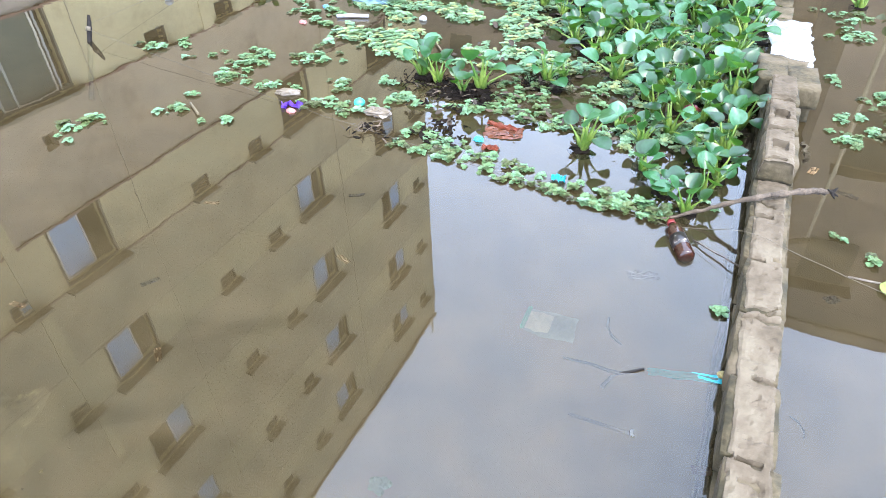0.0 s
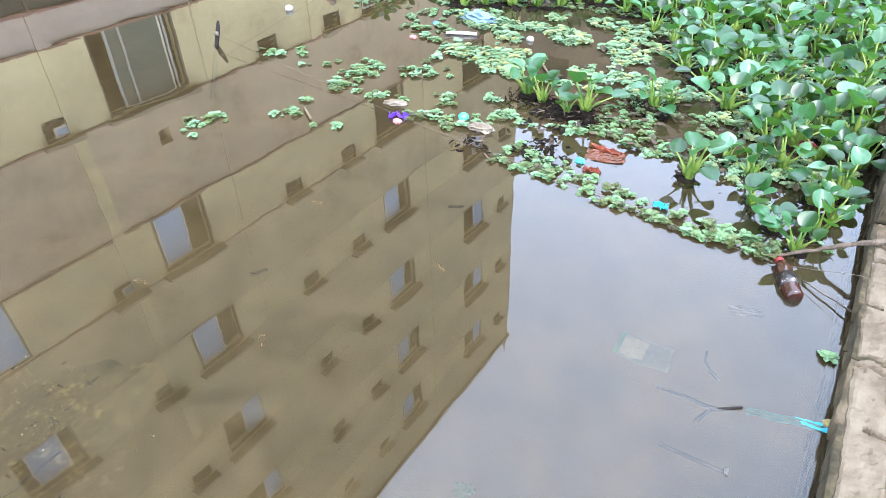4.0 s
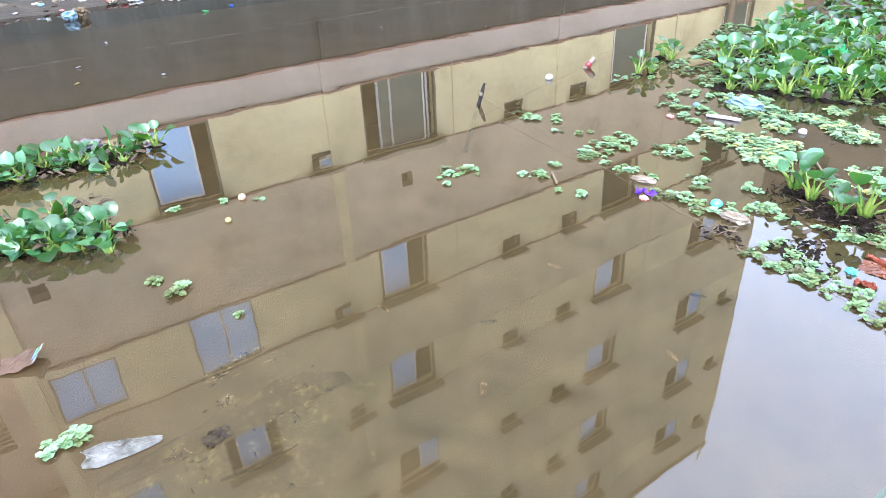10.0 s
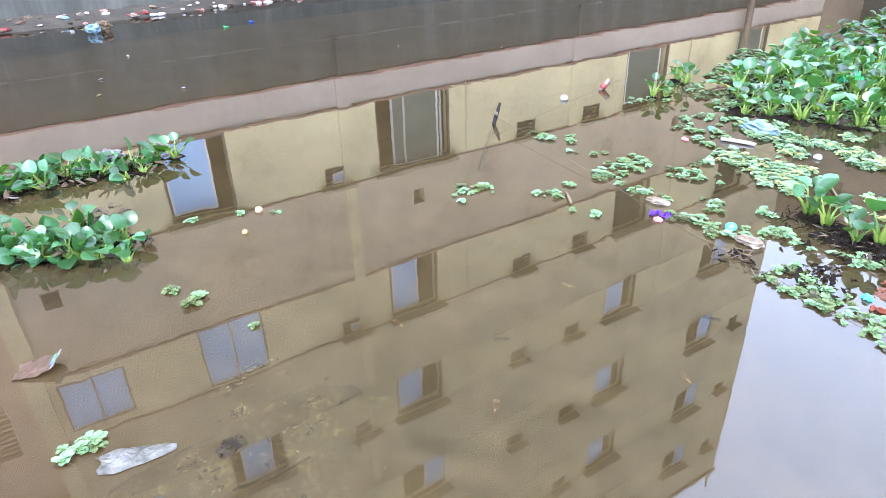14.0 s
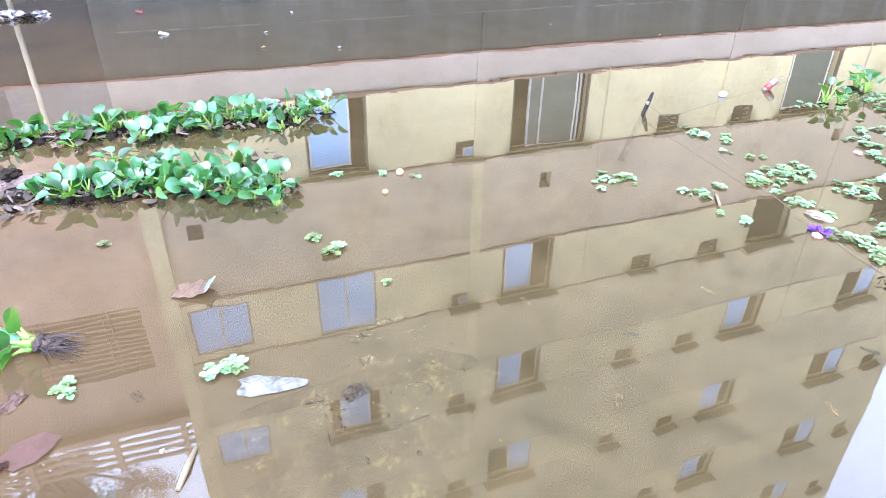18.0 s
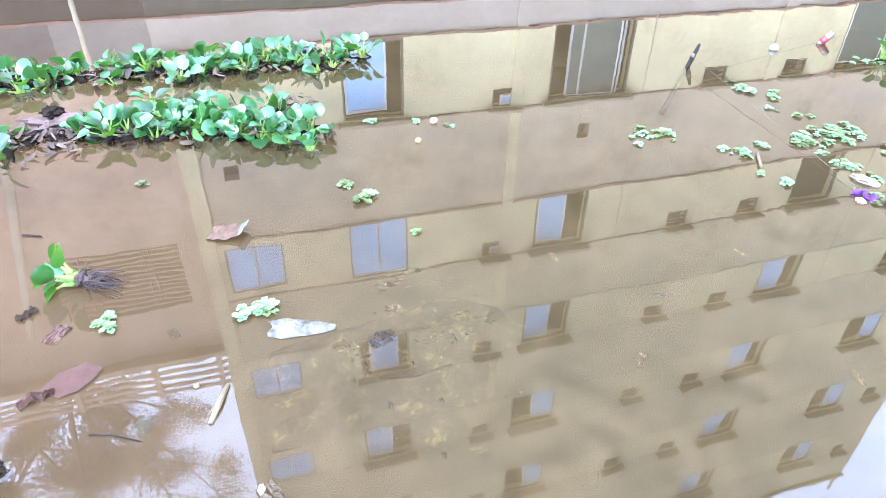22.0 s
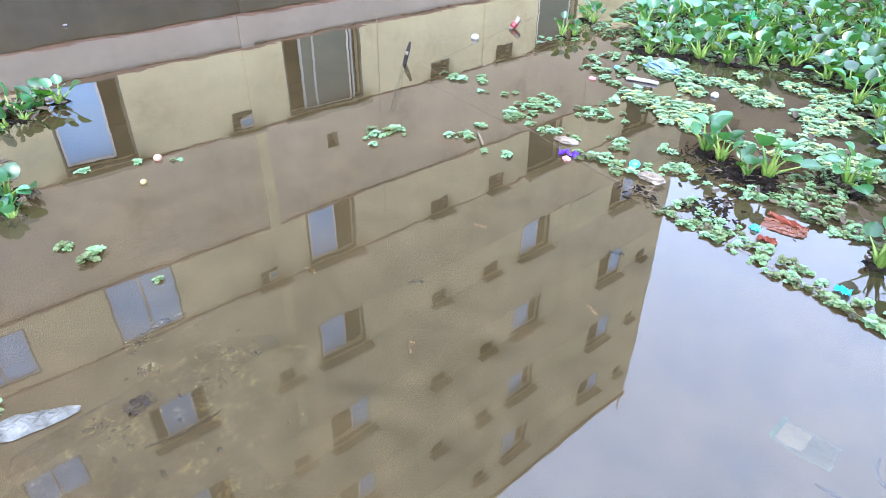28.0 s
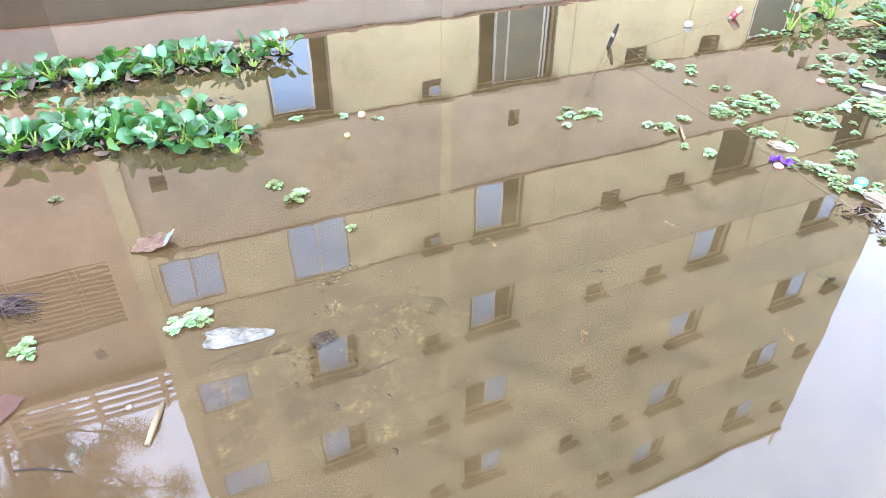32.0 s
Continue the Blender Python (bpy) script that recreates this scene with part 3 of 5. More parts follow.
def tree(x, y, base, height, spread):
    t = tagged(empty("tree", (x, y, 0)), "tall tree with a loose open crown behind the low house", "tree")
    rnd = random.Random(11)
    bm = bmesh.new()

    def limb(a, b, r0, r1):
        d = b - a
        m = Matrix.Translation((a + b) / 2) @ d.to_track_quat("Z", "Y").to_matrix().to_4x4()
        bmesh.ops.create_cone(bm, cap_ends=True, segments=7, radius1=r0, radius2=r1, depth=d.length, matrix=m)

    tips = []
    trunk_top = Vector((0, 0, base))
    limb(Vector((0, 0, -0.4)), trunk_top, 0.24, 0.17)
    for k in range(9):
        a = k * 2.4 + rnd.random()
        mid = trunk_top + Vector((math.cos(a) * spread * 0.35, math.sin(a) * spread * 0.35, height * (0.2 + 0.3 * rnd.random())))
        limb(trunk_top, mid, 0.10, 0.05)
        for q in range(5):
            e = mid + Vector((rnd.uniform(-1, 1) * spread * 0.6, rnd.uniform(-1, 1) * spread * 0.6, rnd.uniform(0.0, 0.5) * height))
            limb(mid, e, 0.045, 0.015)
            tips.append(e)
    part("trunk", bm, BARK, t)
    verts, faces = [], []
    for e in tips:
        for q in range(820):
            c = e + Vector((rnd.gauss(0, 0.34), rnd.gauss(0, 0.34), rnd.gauss(0, 0.28)))
            u = Vector((rnd.uniform(-1, 1), rnd.uniform(-1, 1), rnd.uniform(-0.6, 0.6))).normalized()
            v = u.orthogonal().normalized()
            s = rnd.uniform(0.03, 0.065)
            n = len(verts)
            verts += [c - u * s, c + v * s * 0.45, c + u * s, c - v * s * 0.45]
            faces.append((n, n + 1, n + 2, n + 3))
    me = bpy.data.meshes.new("crown")
    me.from_pydata(verts, [], faces)
    me.materials.append(TREE_LEAF)
    c = new("crown", me)
    c.parent = t


tree(-16.0, -6.5, 12.2, 8.0, 4.0)

# ---- the low brick wall ----
def wall_x(y):
    return 0.232 - 0.022 * (y - 0.9)


def brick_mesh(k, lx=0.118, ly=0.242, lz=0.078, frog=False):
    rnd = random.Random(40 + k)
    bm = bmesh.new()
    bmesh.ops.create_cube(bm, size=1, matrix=Matrix.Diagonal((lx, ly, lz, 1)))
    bmesh.ops.subdivide_edges(bm, edges=list(bm.edges), cuts=5, use_grid_fill=True)
    off = Vector((rnd.uniform(0, 50), rnd.uniform(0, 50), rnd.uniform(0, 50)))
    if frog:
        for v in bm.verts:
            if v.co.z > lz * 0.49 and abs(v.co.x) < lx * 0.25 and abs(v.co.y) < ly * 0.25:
                v.co.z -= 0.026
    for v in bm.verts:
        c = v.co
        edge = (abs(c.x) > lx * 0.49) + (abs(c.y) > ly * 0.49) + (abs(c.z) > lz * 0.49)
        d = noise.noise_vector(c * 22 + off) * 0.005 + noise.noise_vector(c * 75 + off) * 0.0032
        if edge >= 2:
            c *= 1 - 0.03 * (0.2 + 1.4 * abs(noise.noise(c * 30 + off)))
        v.co = c + d
    for f in bm.faces:
        f.smooth = True
    return mesh_of(bm, "brick")


def skim(b, ya, yb, z, half, seed, frogs):
    """Cement smeared over the brick tops, cracked across and broken away along its edges."""
    rnd = random.Random(seed)
    n, m = int((yb - ya) / 0.006), 16
    cracks = [(-1.476 + 0.249 * k + rnd.uniform(-0.012, 0.012), rnd.uniform(-0.12, 0.12), rnd.uniform(0.6, 1.0)) for k in range(18)]
    cracks += [(rnd.uniform(ya, yb), rnd.uniform(-0.6, 0.6), rnd.uniform(0.2, 0.5)) for k in range(int((yb - ya) * 4))]
    cracks = [c for c in cracks if ya < c[0] < yb]
    bm = bmesh.new()
    rows = []
    for i in range(n + 1):
        y = ya + (yb - ya) * i / n
        row = []
        for j in range(m + 1):
            v = 2 * j / m - 1
            chip = 1 + 0.16 * noise.noise((v * 2 + 9 * (v > 0), y * 6, seed)) + 0.09 * noise.noise((5 * (v > 0), y * 26, seed + 4))
            x = half * v * chip
            h = z + 0.005 * noise.noise((v, y * 5, 2.0)) + 0.0035 * noise.noise((x * 38, y * 30, 7.0)) + 0.0012 * noise.noise((x * 110, y * 110, 1.0)) - 0.022 * max(0.0, noise.noise((x * 26, y * 20, 6.0)) - 0.30) - 0.016 * max(0.0, noise.noise((x * 60, y * 50, 3.0)) - 0.36)
            h -= 0.011 * max(0.0, abs(v) - 0.80) / 0.2 * (1 + noise.noise((y * 9, v, 3.0)))
            for yc, slope, deep in cracks:
                d = abs(y - yc - slope * x - 0.012 * noise.noise((x * 30, yc * 9, 5.0)))
                if d < 0.009 and noise.noise((x * 18, yc * 3, 8.0)) > -0.25:
                    h -= 0.045 * deep * (1 - d / 0.009)
            for yc in frogs:
                if abs(x) < 0.027 and abs(y - yc) < 0.036:
                    h -= 0.026
            if j in (0, m):
                h -= 0.028
            row.append(bm.verts.new((wall_x(y) + x, y, h)))
        rows.append(row)
    for i in range(n):
        for j in range(m):
            f = bm.faces.new((rows[i][j], rows[i][j + 1], rows[i + 1][j + 1], rows[i + 1][j]))
            f.smooth = False
    part("cement_skim", bm, CEMENT, b, "cracked tan cement smeared over the bricks")


def brick_wall():
    b = tagged(empty("low_brick_wall"), "half-flooded low wall of worn cement-smeared bricks", "wall")
    plain = [brick_mesh(k) for k in range(6)]
    frogs = [brick_mesh(10 + k, frog=True) for k in range(3)]
    cap = brick_mesh(20, 0.125, 0.26, 0.09)
    rnd = random.Random(5)

    def lay(me, x, y, z, rz=0.0):
        if not me.materials:
            me.materials.append(BRICK)
        o = new("brick", me)
        o.parent = b
        o.matrix_basis = pose(x, y, z, rnd.uniform(-1.5, 1.5), rnd.uniform(-2, 2), rz + rnd.uniform(-1.5, 1.5)) @ Matrix.Diagonal((rnd.choice((1, -1)), rnd.choice((1, -1)), 1, 1))

    for c in range(5):
        z = -0.285 + c * 0.083
        y = -1.6 + (0.12 if c % 2 else 0)
        while y < 4.75:
            if c < 4 or y < 2.9:
                lay(plain[rnd.randrange(6)], wall_x(y) + rnd.uniform(-0.004, 0.004), y, z - (0.03 if c == 4 and y > 3.1 else 0))
            y += 0.249
    y = 2.36
    for k in range(3):
        lay(frogs[k], wall_x(y) + 0.004, y, 0.128)
        y += 0.25
    for dx, dy in ((-0.05, 3.12), (0.078, 3.05)):
        lay(cap, wall_x(3.1) + dx, dy, 0.125, 4)
    lay(plain[2], wall_x(3.1) - 0.03, 3.30, 0.10, 80)
    lay(plain[3], wall_x(3.1) + 0.06, 3.08, 0.04, 8)
    bm = bmesh.new()
    y = -1.7
    box(wall_x(1) - 0.045, wall_x(1) + 0.045, y, 2.85, -0.32, 0.065, bm)
    part("mortar", bm, BRICK, b)
    skim(b, -1.7, 2.235, 0.094, 0.053, 1, ())
    skim(b, 2.232, 3.02, 0.178, 0.056, 2, (2.36, 2.63))


brick_wall()


def glare_sheet():
    """Thin white sheet added for the glare on the flooded wall, ragged along its edges."""
    bm = bmesh.new()
    m, n = 14, 50
    grid = []
    for i in range(m + 1):
        row = []
        for j in range(n + 1):
            u, v = i / m, j / n
            left = 0.165 - 0.10 * v + 0.022 * noise.noise((v * 5, 1.0, 0.0)) + 0.012 * noise.noise((v * 16, 1.0, 4.0))
            right = 0.340 + 0.035 * noise.noise((v * 4, 7.0, 0.0)) + 0.014 * noise.noise((v * 15, 9.0, 0.0)) - 0.03 * v
            y = 3.34 + (0.90 + 0.08 * noise.noise((u * 4, 2.0, 3.0))) * v + 0.03 * noise.noise((u * 5, 0.0, 3.0)) * (1 - v)
            h = 0.036 + 0.008 * noise.noise((u * 4, v * 8, 1.0)) + 0.005 * noise.noise((u * 12, v * 26, 1.0)) 
            row.append(bm.verts.new((left + (right - left) * u, y, h)))
        grid.append(row)
    for i in range(m):
        for j in range(n):
            f = bm.faces.new((grid[i][j], grid[i + 1][j], grid[i + 1][j + 1], grid[i][j + 1]))
            f.smooth = True
    bmesh.ops.solidify(bm, geom=list(bm.faces), thickness=0.003)
    for f in bm.faces:
        f.smooth = False
    tagged(part("wall_glare", bm, SHEET), "crinkled white sheet added for the bright glare on the flooded wall end", "sheet")


glare_sheet()
# ---- water plants ----
def leaf_blade(bm, base, direction, length, width, cup, droop):
    """A rounded spoon-shaped blade from base along direction, hollowed along its middle."""
    d = direction.normalized()
    side = d.cross(Vector((0, 0, 1)))
    side = side.normalized() if side.length > 0.01 else Vector((1, 0, 0))
    up = side.cross(d)
    nu, nv = 7, 4
    rows = []
    for i in range(nu + 1):
        u = i / nu
        w = width * 0.5 * (math.sin(math.pi * min(0.985, u * 0.90 + 0.075)) ** 0.5)
        row = []
        for j in range(-nv // 2, nv // 2 + 1):
            v = j / (nv / 2)
            p = base + d * (length * u * (1 - 0.06 * v * v)) + side * (w * v) + up * (cup * w * v * v - droop * length * u * u)
            row.append(bm.verts.new(p))
        rows.append(row)
    for i in range(nu):
        for j in range(nv):
            f = bm.faces.new((rows[i][j], rows[i][j + 1], rows[i + 1][j + 1], rows[i + 1][j]))
            f.smooth = True


def tube(bm, pts, radii, seg=6):
    rings = []
    for i, (p, r) in enumerate(zip(pts, radii)):
        d = (pts[min(i + 1, len(pts) - 1)] - pts[max(i - 1, 0)]).normalized()
        a = d.orthogonal().normalized()
        b = d.cross(a)
        rings.append([bm.verts.new(p + a * (r * math.cos(6.2832 * k / seg)) + b * (r * math.sin(6.2832 * k / seg))) for k in range(seg)])
    for i in range(len(rings) - 1):
        for k in range(seg):
            f = bm.faces.new((rings[i][k], rings[i][(k + 1) % seg], rings[i + 1][(k + 1) % seg], rings[i + 1][k]))
            f.smooth = True
    bm.faces.new(rings[0][::-1])
    bm.faces.new(rings[-1])


def lump(bm, centre, sx, sy, sz, seed, rough=0.35, freq=3.0, sub=2):
    made = bmesh.ops.create_icosphere(bm, subdivisions=sub, radius=1)
    o = Vector((seed * 7.3, seed * 3.1, seed))
    for v in made["verts"]:
        c = v.co.copy()
        k = 1 + rough * noise.noise(c * freq * 0.5 + o) + 0.5 * rough * noise.noise(c * freq * 1.7 + o)
        v.co = Vector(centre) + Vector((c.x * sx * k, c.y * sy * k, c.z * sz * k))
    for f in bm.faces:
        f.smooth = True


def hyacinth(seed, tall, n):
    """A floating plant: stalks with swollen bases, round leaves standing over a dark root tuft."""
    rnd = random.Random(seed)
    h = empty("water_hyacinth")
    for k in range(n):
        a = k * 2.4 + rnd.uniform(-0.4, 0.4)
        out = (0.25 + 0.75 * k / n) * rnd.uniform(0.7, 1.15)
        hgt = tall * (1.05 - 0.55 * k / n) * rnd.uniform(0.8, 1.15)
        d = Vector((math.cos(a), math.sin(a), 0))
        pts = [d * (0.012 + out * tall * q ** 1.6 * 0.75) + Vector((0, 0, hgt * q)) for q in (0, 0.25, 0.5, 0.75, 1.0)]
        bm = bmesh.new()
        r = 0.0055 * rnd.uniform(0.8, 1.2)
        tube(bm, pts, (r * 1.3, r * 2.7, r * 1.7, r * 0.8, r * 0.65), 6)
        part("stalk", bm, STALK, h)
        bm = bmesh.new()
        ln = rnd.uniform(0.060, 0.100) * (0.82 + tall)
        tip = (d * rnd.uniform(0.25, 0.9) + Vector((0, 0, rnd.uniform(0.15, 1.0)))) if k < n * 0.7 else d + Vector((0, 0, rnd.uniform(-0.1, 0.5)))
        tip += Vector((rnd.uniform(-0.4, 0.4), rnd.uniform(-0.4, 0.4), 0))
        leaf_blade(bm, pts[-1], tip, ln, ln * rnd.uniform(0.9, 1.15), rnd.uniform(0.1, 0.55), rnd.uniform(0.0, 0.4))
        part("leaf", bm, LEAF, h)
    bm = bmesh.new()
    lump(bm, (0, 0, -0.012), 0.055, 0.055, 0.024, seed, 0.7, 5)
    part("root_tuft", bm, ROOT, h)
    return h


PLANT_LABELS = ("young water hyacinth with upright glossy green leaves floating on mud water", "tall water hyacinth with glossy round leaves on swollen stalks", "spreading water hyacinth with low round leaves and dark roots")
protos = []
for k, (tall, n) in enumerate(((0.10, 6), (0.115, 6), (0.13, 6), (0.12, 7), (0.145, 6), (0.16, 7), (0.085, 6), (0.075, 7))):
    p = hyacinth(100 + k, tall, n)
    tagged(p, PLANT_LABELS[0 if tall < 0.12 else 1] if k < 6 else PLANT_LABELS[2], "water plant", "water hyacinths")
    protos.append(p)
used = set()


def plant(k, x, y, s=1.0, z=0.0, rz=None, lean=8):
    rz = random.uniform(0, 360) if rz is None else rz
    m = pose(x, y, z, random.uniform(-lean, lean), random.uniform(-lean, lean), rz)
    if k not in used:
        used.add(k)
        o = protos[k]
        o.matrix_basis = m @ Matrix.Diagonal((s, s, s, 1))
        return o
    o = copy_thing(protos[k], m)
    o.scale = (s, s, s)
    return o


def inside(x, y, poly):
    r = False
    for (xa, ya), (xb, yb) in zip(poly, poly[1:] + poly[:1]):
        if (ya > y) != (yb > y) and x < (xb - xa) * (y - ya) / (yb - ya) + xa:
            r = not r
    return r


random.seed(21)
# single plants that stand apart
for k, x, y, s in ((5, -1.47, 2.80, 1.15), (4, -1.36, 2.76, 1.05), (5, -1.13, 2.76, 1.15), (4, -1.20, 2.70, 0.8), (5, -0.86, 2.97, 1.0), (1, -0.80, 3.05, 0.8), (5, -0.51, 2.37, 1.1),
                   (4, -0.01, 2.20, 1.0), (4, -0.05, 2.06, 0.9), (5, 0.03, 2.52, 1.0), (3, -0.06, 2.42, 1.0), (5, -0.21, 2.64, 1.0), (3, -0.30, 2.52, 0.9), (6, -0.25, 2.30, 1.0), (5, 0.06, 2.80, 1.0), (4, -0.10, 2.80, 1.0),
                   (7, -0.14, 2.16, 0.9), (2, 0.02, 2.34, 1.0), (4, -0.30, 2.82, 1.0), (6, -0.42, 2.62, 0.9),
                   (4, -3.34, 3.90, 1.0), (3, -3.28, 3.98, 0.8), (1, -3.55, 4.46, 1.2), (4, -3.42, 4.40, 1.0), (3, 0.58, 4.75, 1.2), (5, 0.80, 4.95, 1.0), (4, 0.70, 3.35, 0.6)):
    plant(k, x, y, s * 0.82)
# the dense bed beyond
BED = [(-2.75, 3.98), (-2.30, 4.02), (-2.02, 4.28), (-1.72, 4.50), (-1.25, 4.10), (-0.98, 3.62), (-0.62, 3.16), (-0.34, 2.92), (0.04, 2.66), (0.08, 3.2), (0.07, 4.5), (0.3, 6.2), (-3.50, 6.4), (-3.42, 5.6), (-3.22, 4.75)]
spots = []
tries = 0
while len(spots) < 244 and tries < 9000:
    tries += 1
    x, y = random.uniform(-4.3, 0.3), random.uniform(2.6, 6.4)
    gap = 0.130 + 0.009 * (y - 2.6)
    if inside(x, y, BED) and all((x - a) ** 2 + (y - b) ** 2 > gap * gap for a, b in spots):
        spots.append((x, y))
for x, y in spots:
    k = random.choice((0, 1, 2, 2, 3, 4, 4, 5, 6))
    plant(k, x, y, random.uniform(0.8, 1.15))
# the two drifting rows
for xa, ya, xb, yb, n in ((-4.30, -2.3, -4.28, 0.32, 74), (-3.44, -1.9, -3.42, -0.10, 53), (-3.34, -0.60, -3.16, 0.08, 22)):
    for q in range(n):
        u = (q + random.uniform(0.1, 0.9)) / n
        x, y = xa + (xb - xa) * u + random.gauss(0, 0.095), ya + (yb - ya) * u
        if -1.14 < y < -1.02 and x < -4 or -1.32 < y < -1.05 and x > -3.7:
            continue
        plant(random.choice((0, 1, 3, 6, 6, 7, 7, 2)), x, y, random.uniform(0.60, 1.05), random.uniform(-0.035, 0.01), lean=random.choice((14, 30, 48, 62)))
plant(2, -4.24, 0.52, 0.85)
plant(0, -4.28, 0.42, 0.9)
lone = tagged(hyacinth(77, 0.085, 7), "uprooted water hyacinth lying on its side with brown roots", "water plant", "water hyacinths")
lone.matrix_basis = pose(-2.14, -0.88, 0.03, 74, 0, -14) @ Matrix.Scale(1.0, 4)
bm = bmesh.new()
for q in range(90):
    e = Vector((random.gauss(0, 0.026), random.gauss(0, 0.026), -random.uniform(0.05, 0.15)))
    tube(bm, [Vector((0, 0, 0)), e * 0.5 + Vector((random.gauss(0, 0.012), random.gauss(0, 0.012), 0)), e], (0.004, 0.003, 0.001), 4)
for q in range(6):
    lump(bm, (random.gauss(0, 0.012), random.gauss(0, 0.012), -0.012 - 0.011 * q), 0.017, 0.017, 0.014, q, 0.9, 6, 2)
for ch in lone.children:
    if ch.name.startswith("root_tuft"):
        ch.data.materials[0] = RUSTY_ROOT
        ch.scale = (0.5, 0.5, 0.5)
tagged(part("root_beard", bm, RUSTY_ROOT, lone, "purplish brown root beard"), kind="stuff")


def far_bed():
    """The bed far back, whose plants cannot be told apart."""
    bm = bmesh.new()
    rnd = random.Random(8)
    for q in range(2600):
        y = rnd.uniform(6.2, 10.5)
        x = rnd.uniform(-3.45 - 0.13 * (y - 6.2), 0.9)
        z = rnd.uniform(0.05, 0.20)
        a = rnd.uniform(0, 6.28)
        leaf_blade(bm, Vector((x, y, z)), Vector((math.cos(a), math.sin(a), rnd.uniform(0.1, 1.0))), rnd.uniform(0.07, 0.11), rnd.uniform(0.07, 0.10), 0.3, 0.2)
    tagged(part("hyacinth_bed", bm, LEAF), "dense far bed of green water hyacinth leaves", "water plants", kind="stuff")


far_bed()


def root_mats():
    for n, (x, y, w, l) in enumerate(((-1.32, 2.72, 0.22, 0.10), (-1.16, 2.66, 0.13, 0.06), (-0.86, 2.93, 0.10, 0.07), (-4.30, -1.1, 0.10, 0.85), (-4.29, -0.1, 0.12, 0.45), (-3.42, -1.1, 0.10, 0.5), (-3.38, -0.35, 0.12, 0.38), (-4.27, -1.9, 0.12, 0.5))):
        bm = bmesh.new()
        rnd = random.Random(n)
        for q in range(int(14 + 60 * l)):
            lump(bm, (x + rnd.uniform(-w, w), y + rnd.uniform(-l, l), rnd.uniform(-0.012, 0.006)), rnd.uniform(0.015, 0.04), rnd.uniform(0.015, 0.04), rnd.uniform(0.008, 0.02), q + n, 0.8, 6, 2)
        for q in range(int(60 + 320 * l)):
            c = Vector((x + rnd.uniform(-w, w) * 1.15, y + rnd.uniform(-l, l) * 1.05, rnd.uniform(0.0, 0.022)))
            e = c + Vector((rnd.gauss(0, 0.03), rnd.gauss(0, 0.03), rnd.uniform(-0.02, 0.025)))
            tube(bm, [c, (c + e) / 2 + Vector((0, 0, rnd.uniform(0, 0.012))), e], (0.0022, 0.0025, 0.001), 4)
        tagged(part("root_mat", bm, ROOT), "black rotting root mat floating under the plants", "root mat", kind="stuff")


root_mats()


def gap_shade_roots():
    """Roots under the dense bed, coloured near black to deepen the shade between leaves."""
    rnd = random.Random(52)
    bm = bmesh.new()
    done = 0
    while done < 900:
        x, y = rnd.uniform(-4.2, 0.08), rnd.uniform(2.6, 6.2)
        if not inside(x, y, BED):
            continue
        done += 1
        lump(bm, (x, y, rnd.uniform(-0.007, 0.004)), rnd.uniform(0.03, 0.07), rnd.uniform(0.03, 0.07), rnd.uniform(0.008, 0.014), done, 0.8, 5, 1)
    tagged(part("sunken_roots", bm, ROOT), "near-black root lumps under the bed that deepen the shade between leaves", "roots", kind="stuff")


gap_shade_roots()


def rosette(seed, size, n):
    """Water lettuce: ribbed wedge leaves, each with a lobed rim, in a tight rosette."""
    rnd = random.Random(seed)
    bm = bmesh.new()
    hub = bm.verts.new((0, 0, 0.003))
    for k in range(n):
        a = k * 2.4 + rnd.uniform(-0.3, 0.3)
        inner = k / n
        ln = size * (0.42 + 0.58 * (1 - inner)) * rnd.uniform(0.72, 1.18)
        rise = 0.02 + 0.75 * inner ** 1.2 + rnd.uniform(-0.1, 0.2)
        d = Vector((math.cos(a), math.sin(a), rise)).normalized()
        side = Vector((-math.sin(a), math.cos(a), 0))
        up = side.cross(d) * -1
        wide = rnd.uniform(0.8, 1.15)
        rows = []
        for u, w in ((0.06, 0.07), (0.42, 0.19), (0.74, 0.36), (0.95, 0.37), (1.06, 0.22)):
            row = []
            for j in range(5):
                v = (j - 2) / 2
                lobe = 1 - (0.10 if j in (0, 4) else 0.07 if j == 2 and u > 0.9 else 0)
                h = 0.16 * v * v + 0.05 * (j % 2) - 0.14 * u * u + rnd.uniform(-0.04, 0.04)
                row.append(bm.verts.new(d * (ln * u * lobe) + side * (ln * w * wide * v) + up * (ln * h) + Vector((0, 0, 0.004 + 0.004 * inner))))
            rows.append(row)
        bm.faces.new((hub, rows[0][1], rows[0][3]))
        for i in range(4):
            for j in range(4):
                f = bm.faces.new((rows[i][j], rows[i][j + 1], rows[i + 1][j + 1], rows[i + 1][j]))
                f.smooth = True
    return bm


lett_me = []
for k in range(7):
    me = mesh_of(rosette(300 + k, 0.0245 + 0.0026 * k, 12 + k % 5), "water_lettuce")
    me.materials.append(LETTUCE)
    lett_me.append(me)


LITTER = ((-1.60, 2.385), (-1.885, 2.24), (-2.0, 2.36), (-1.47, 2.33), (-0.94, 2.28), (-0.53, 2.095), (-0.86, 2.22), (-0.88, 2.41), (-0.80, 2.37))


def clear_of_litter(x, y):
    return all((x - a) ** 2 + (y - b) ** 2 > 0.055 ** 2 for a, b in LITTER)


def lettuce(x, y, s=1.0):
    o = new("water_lettuce", random.choice(lett_me))
    o.matrix_basis = pose(x, y, 0.0, random.uniform(-5, 5), random.uniform(-5, 5), random.uniform(0, 360)) @ Matrix.Diagonal((s, s, s, 1))
    return tagged(o, "small pale green water lettuce rosette floating on the water", "water plant", "water lettuces")


random.seed(33)
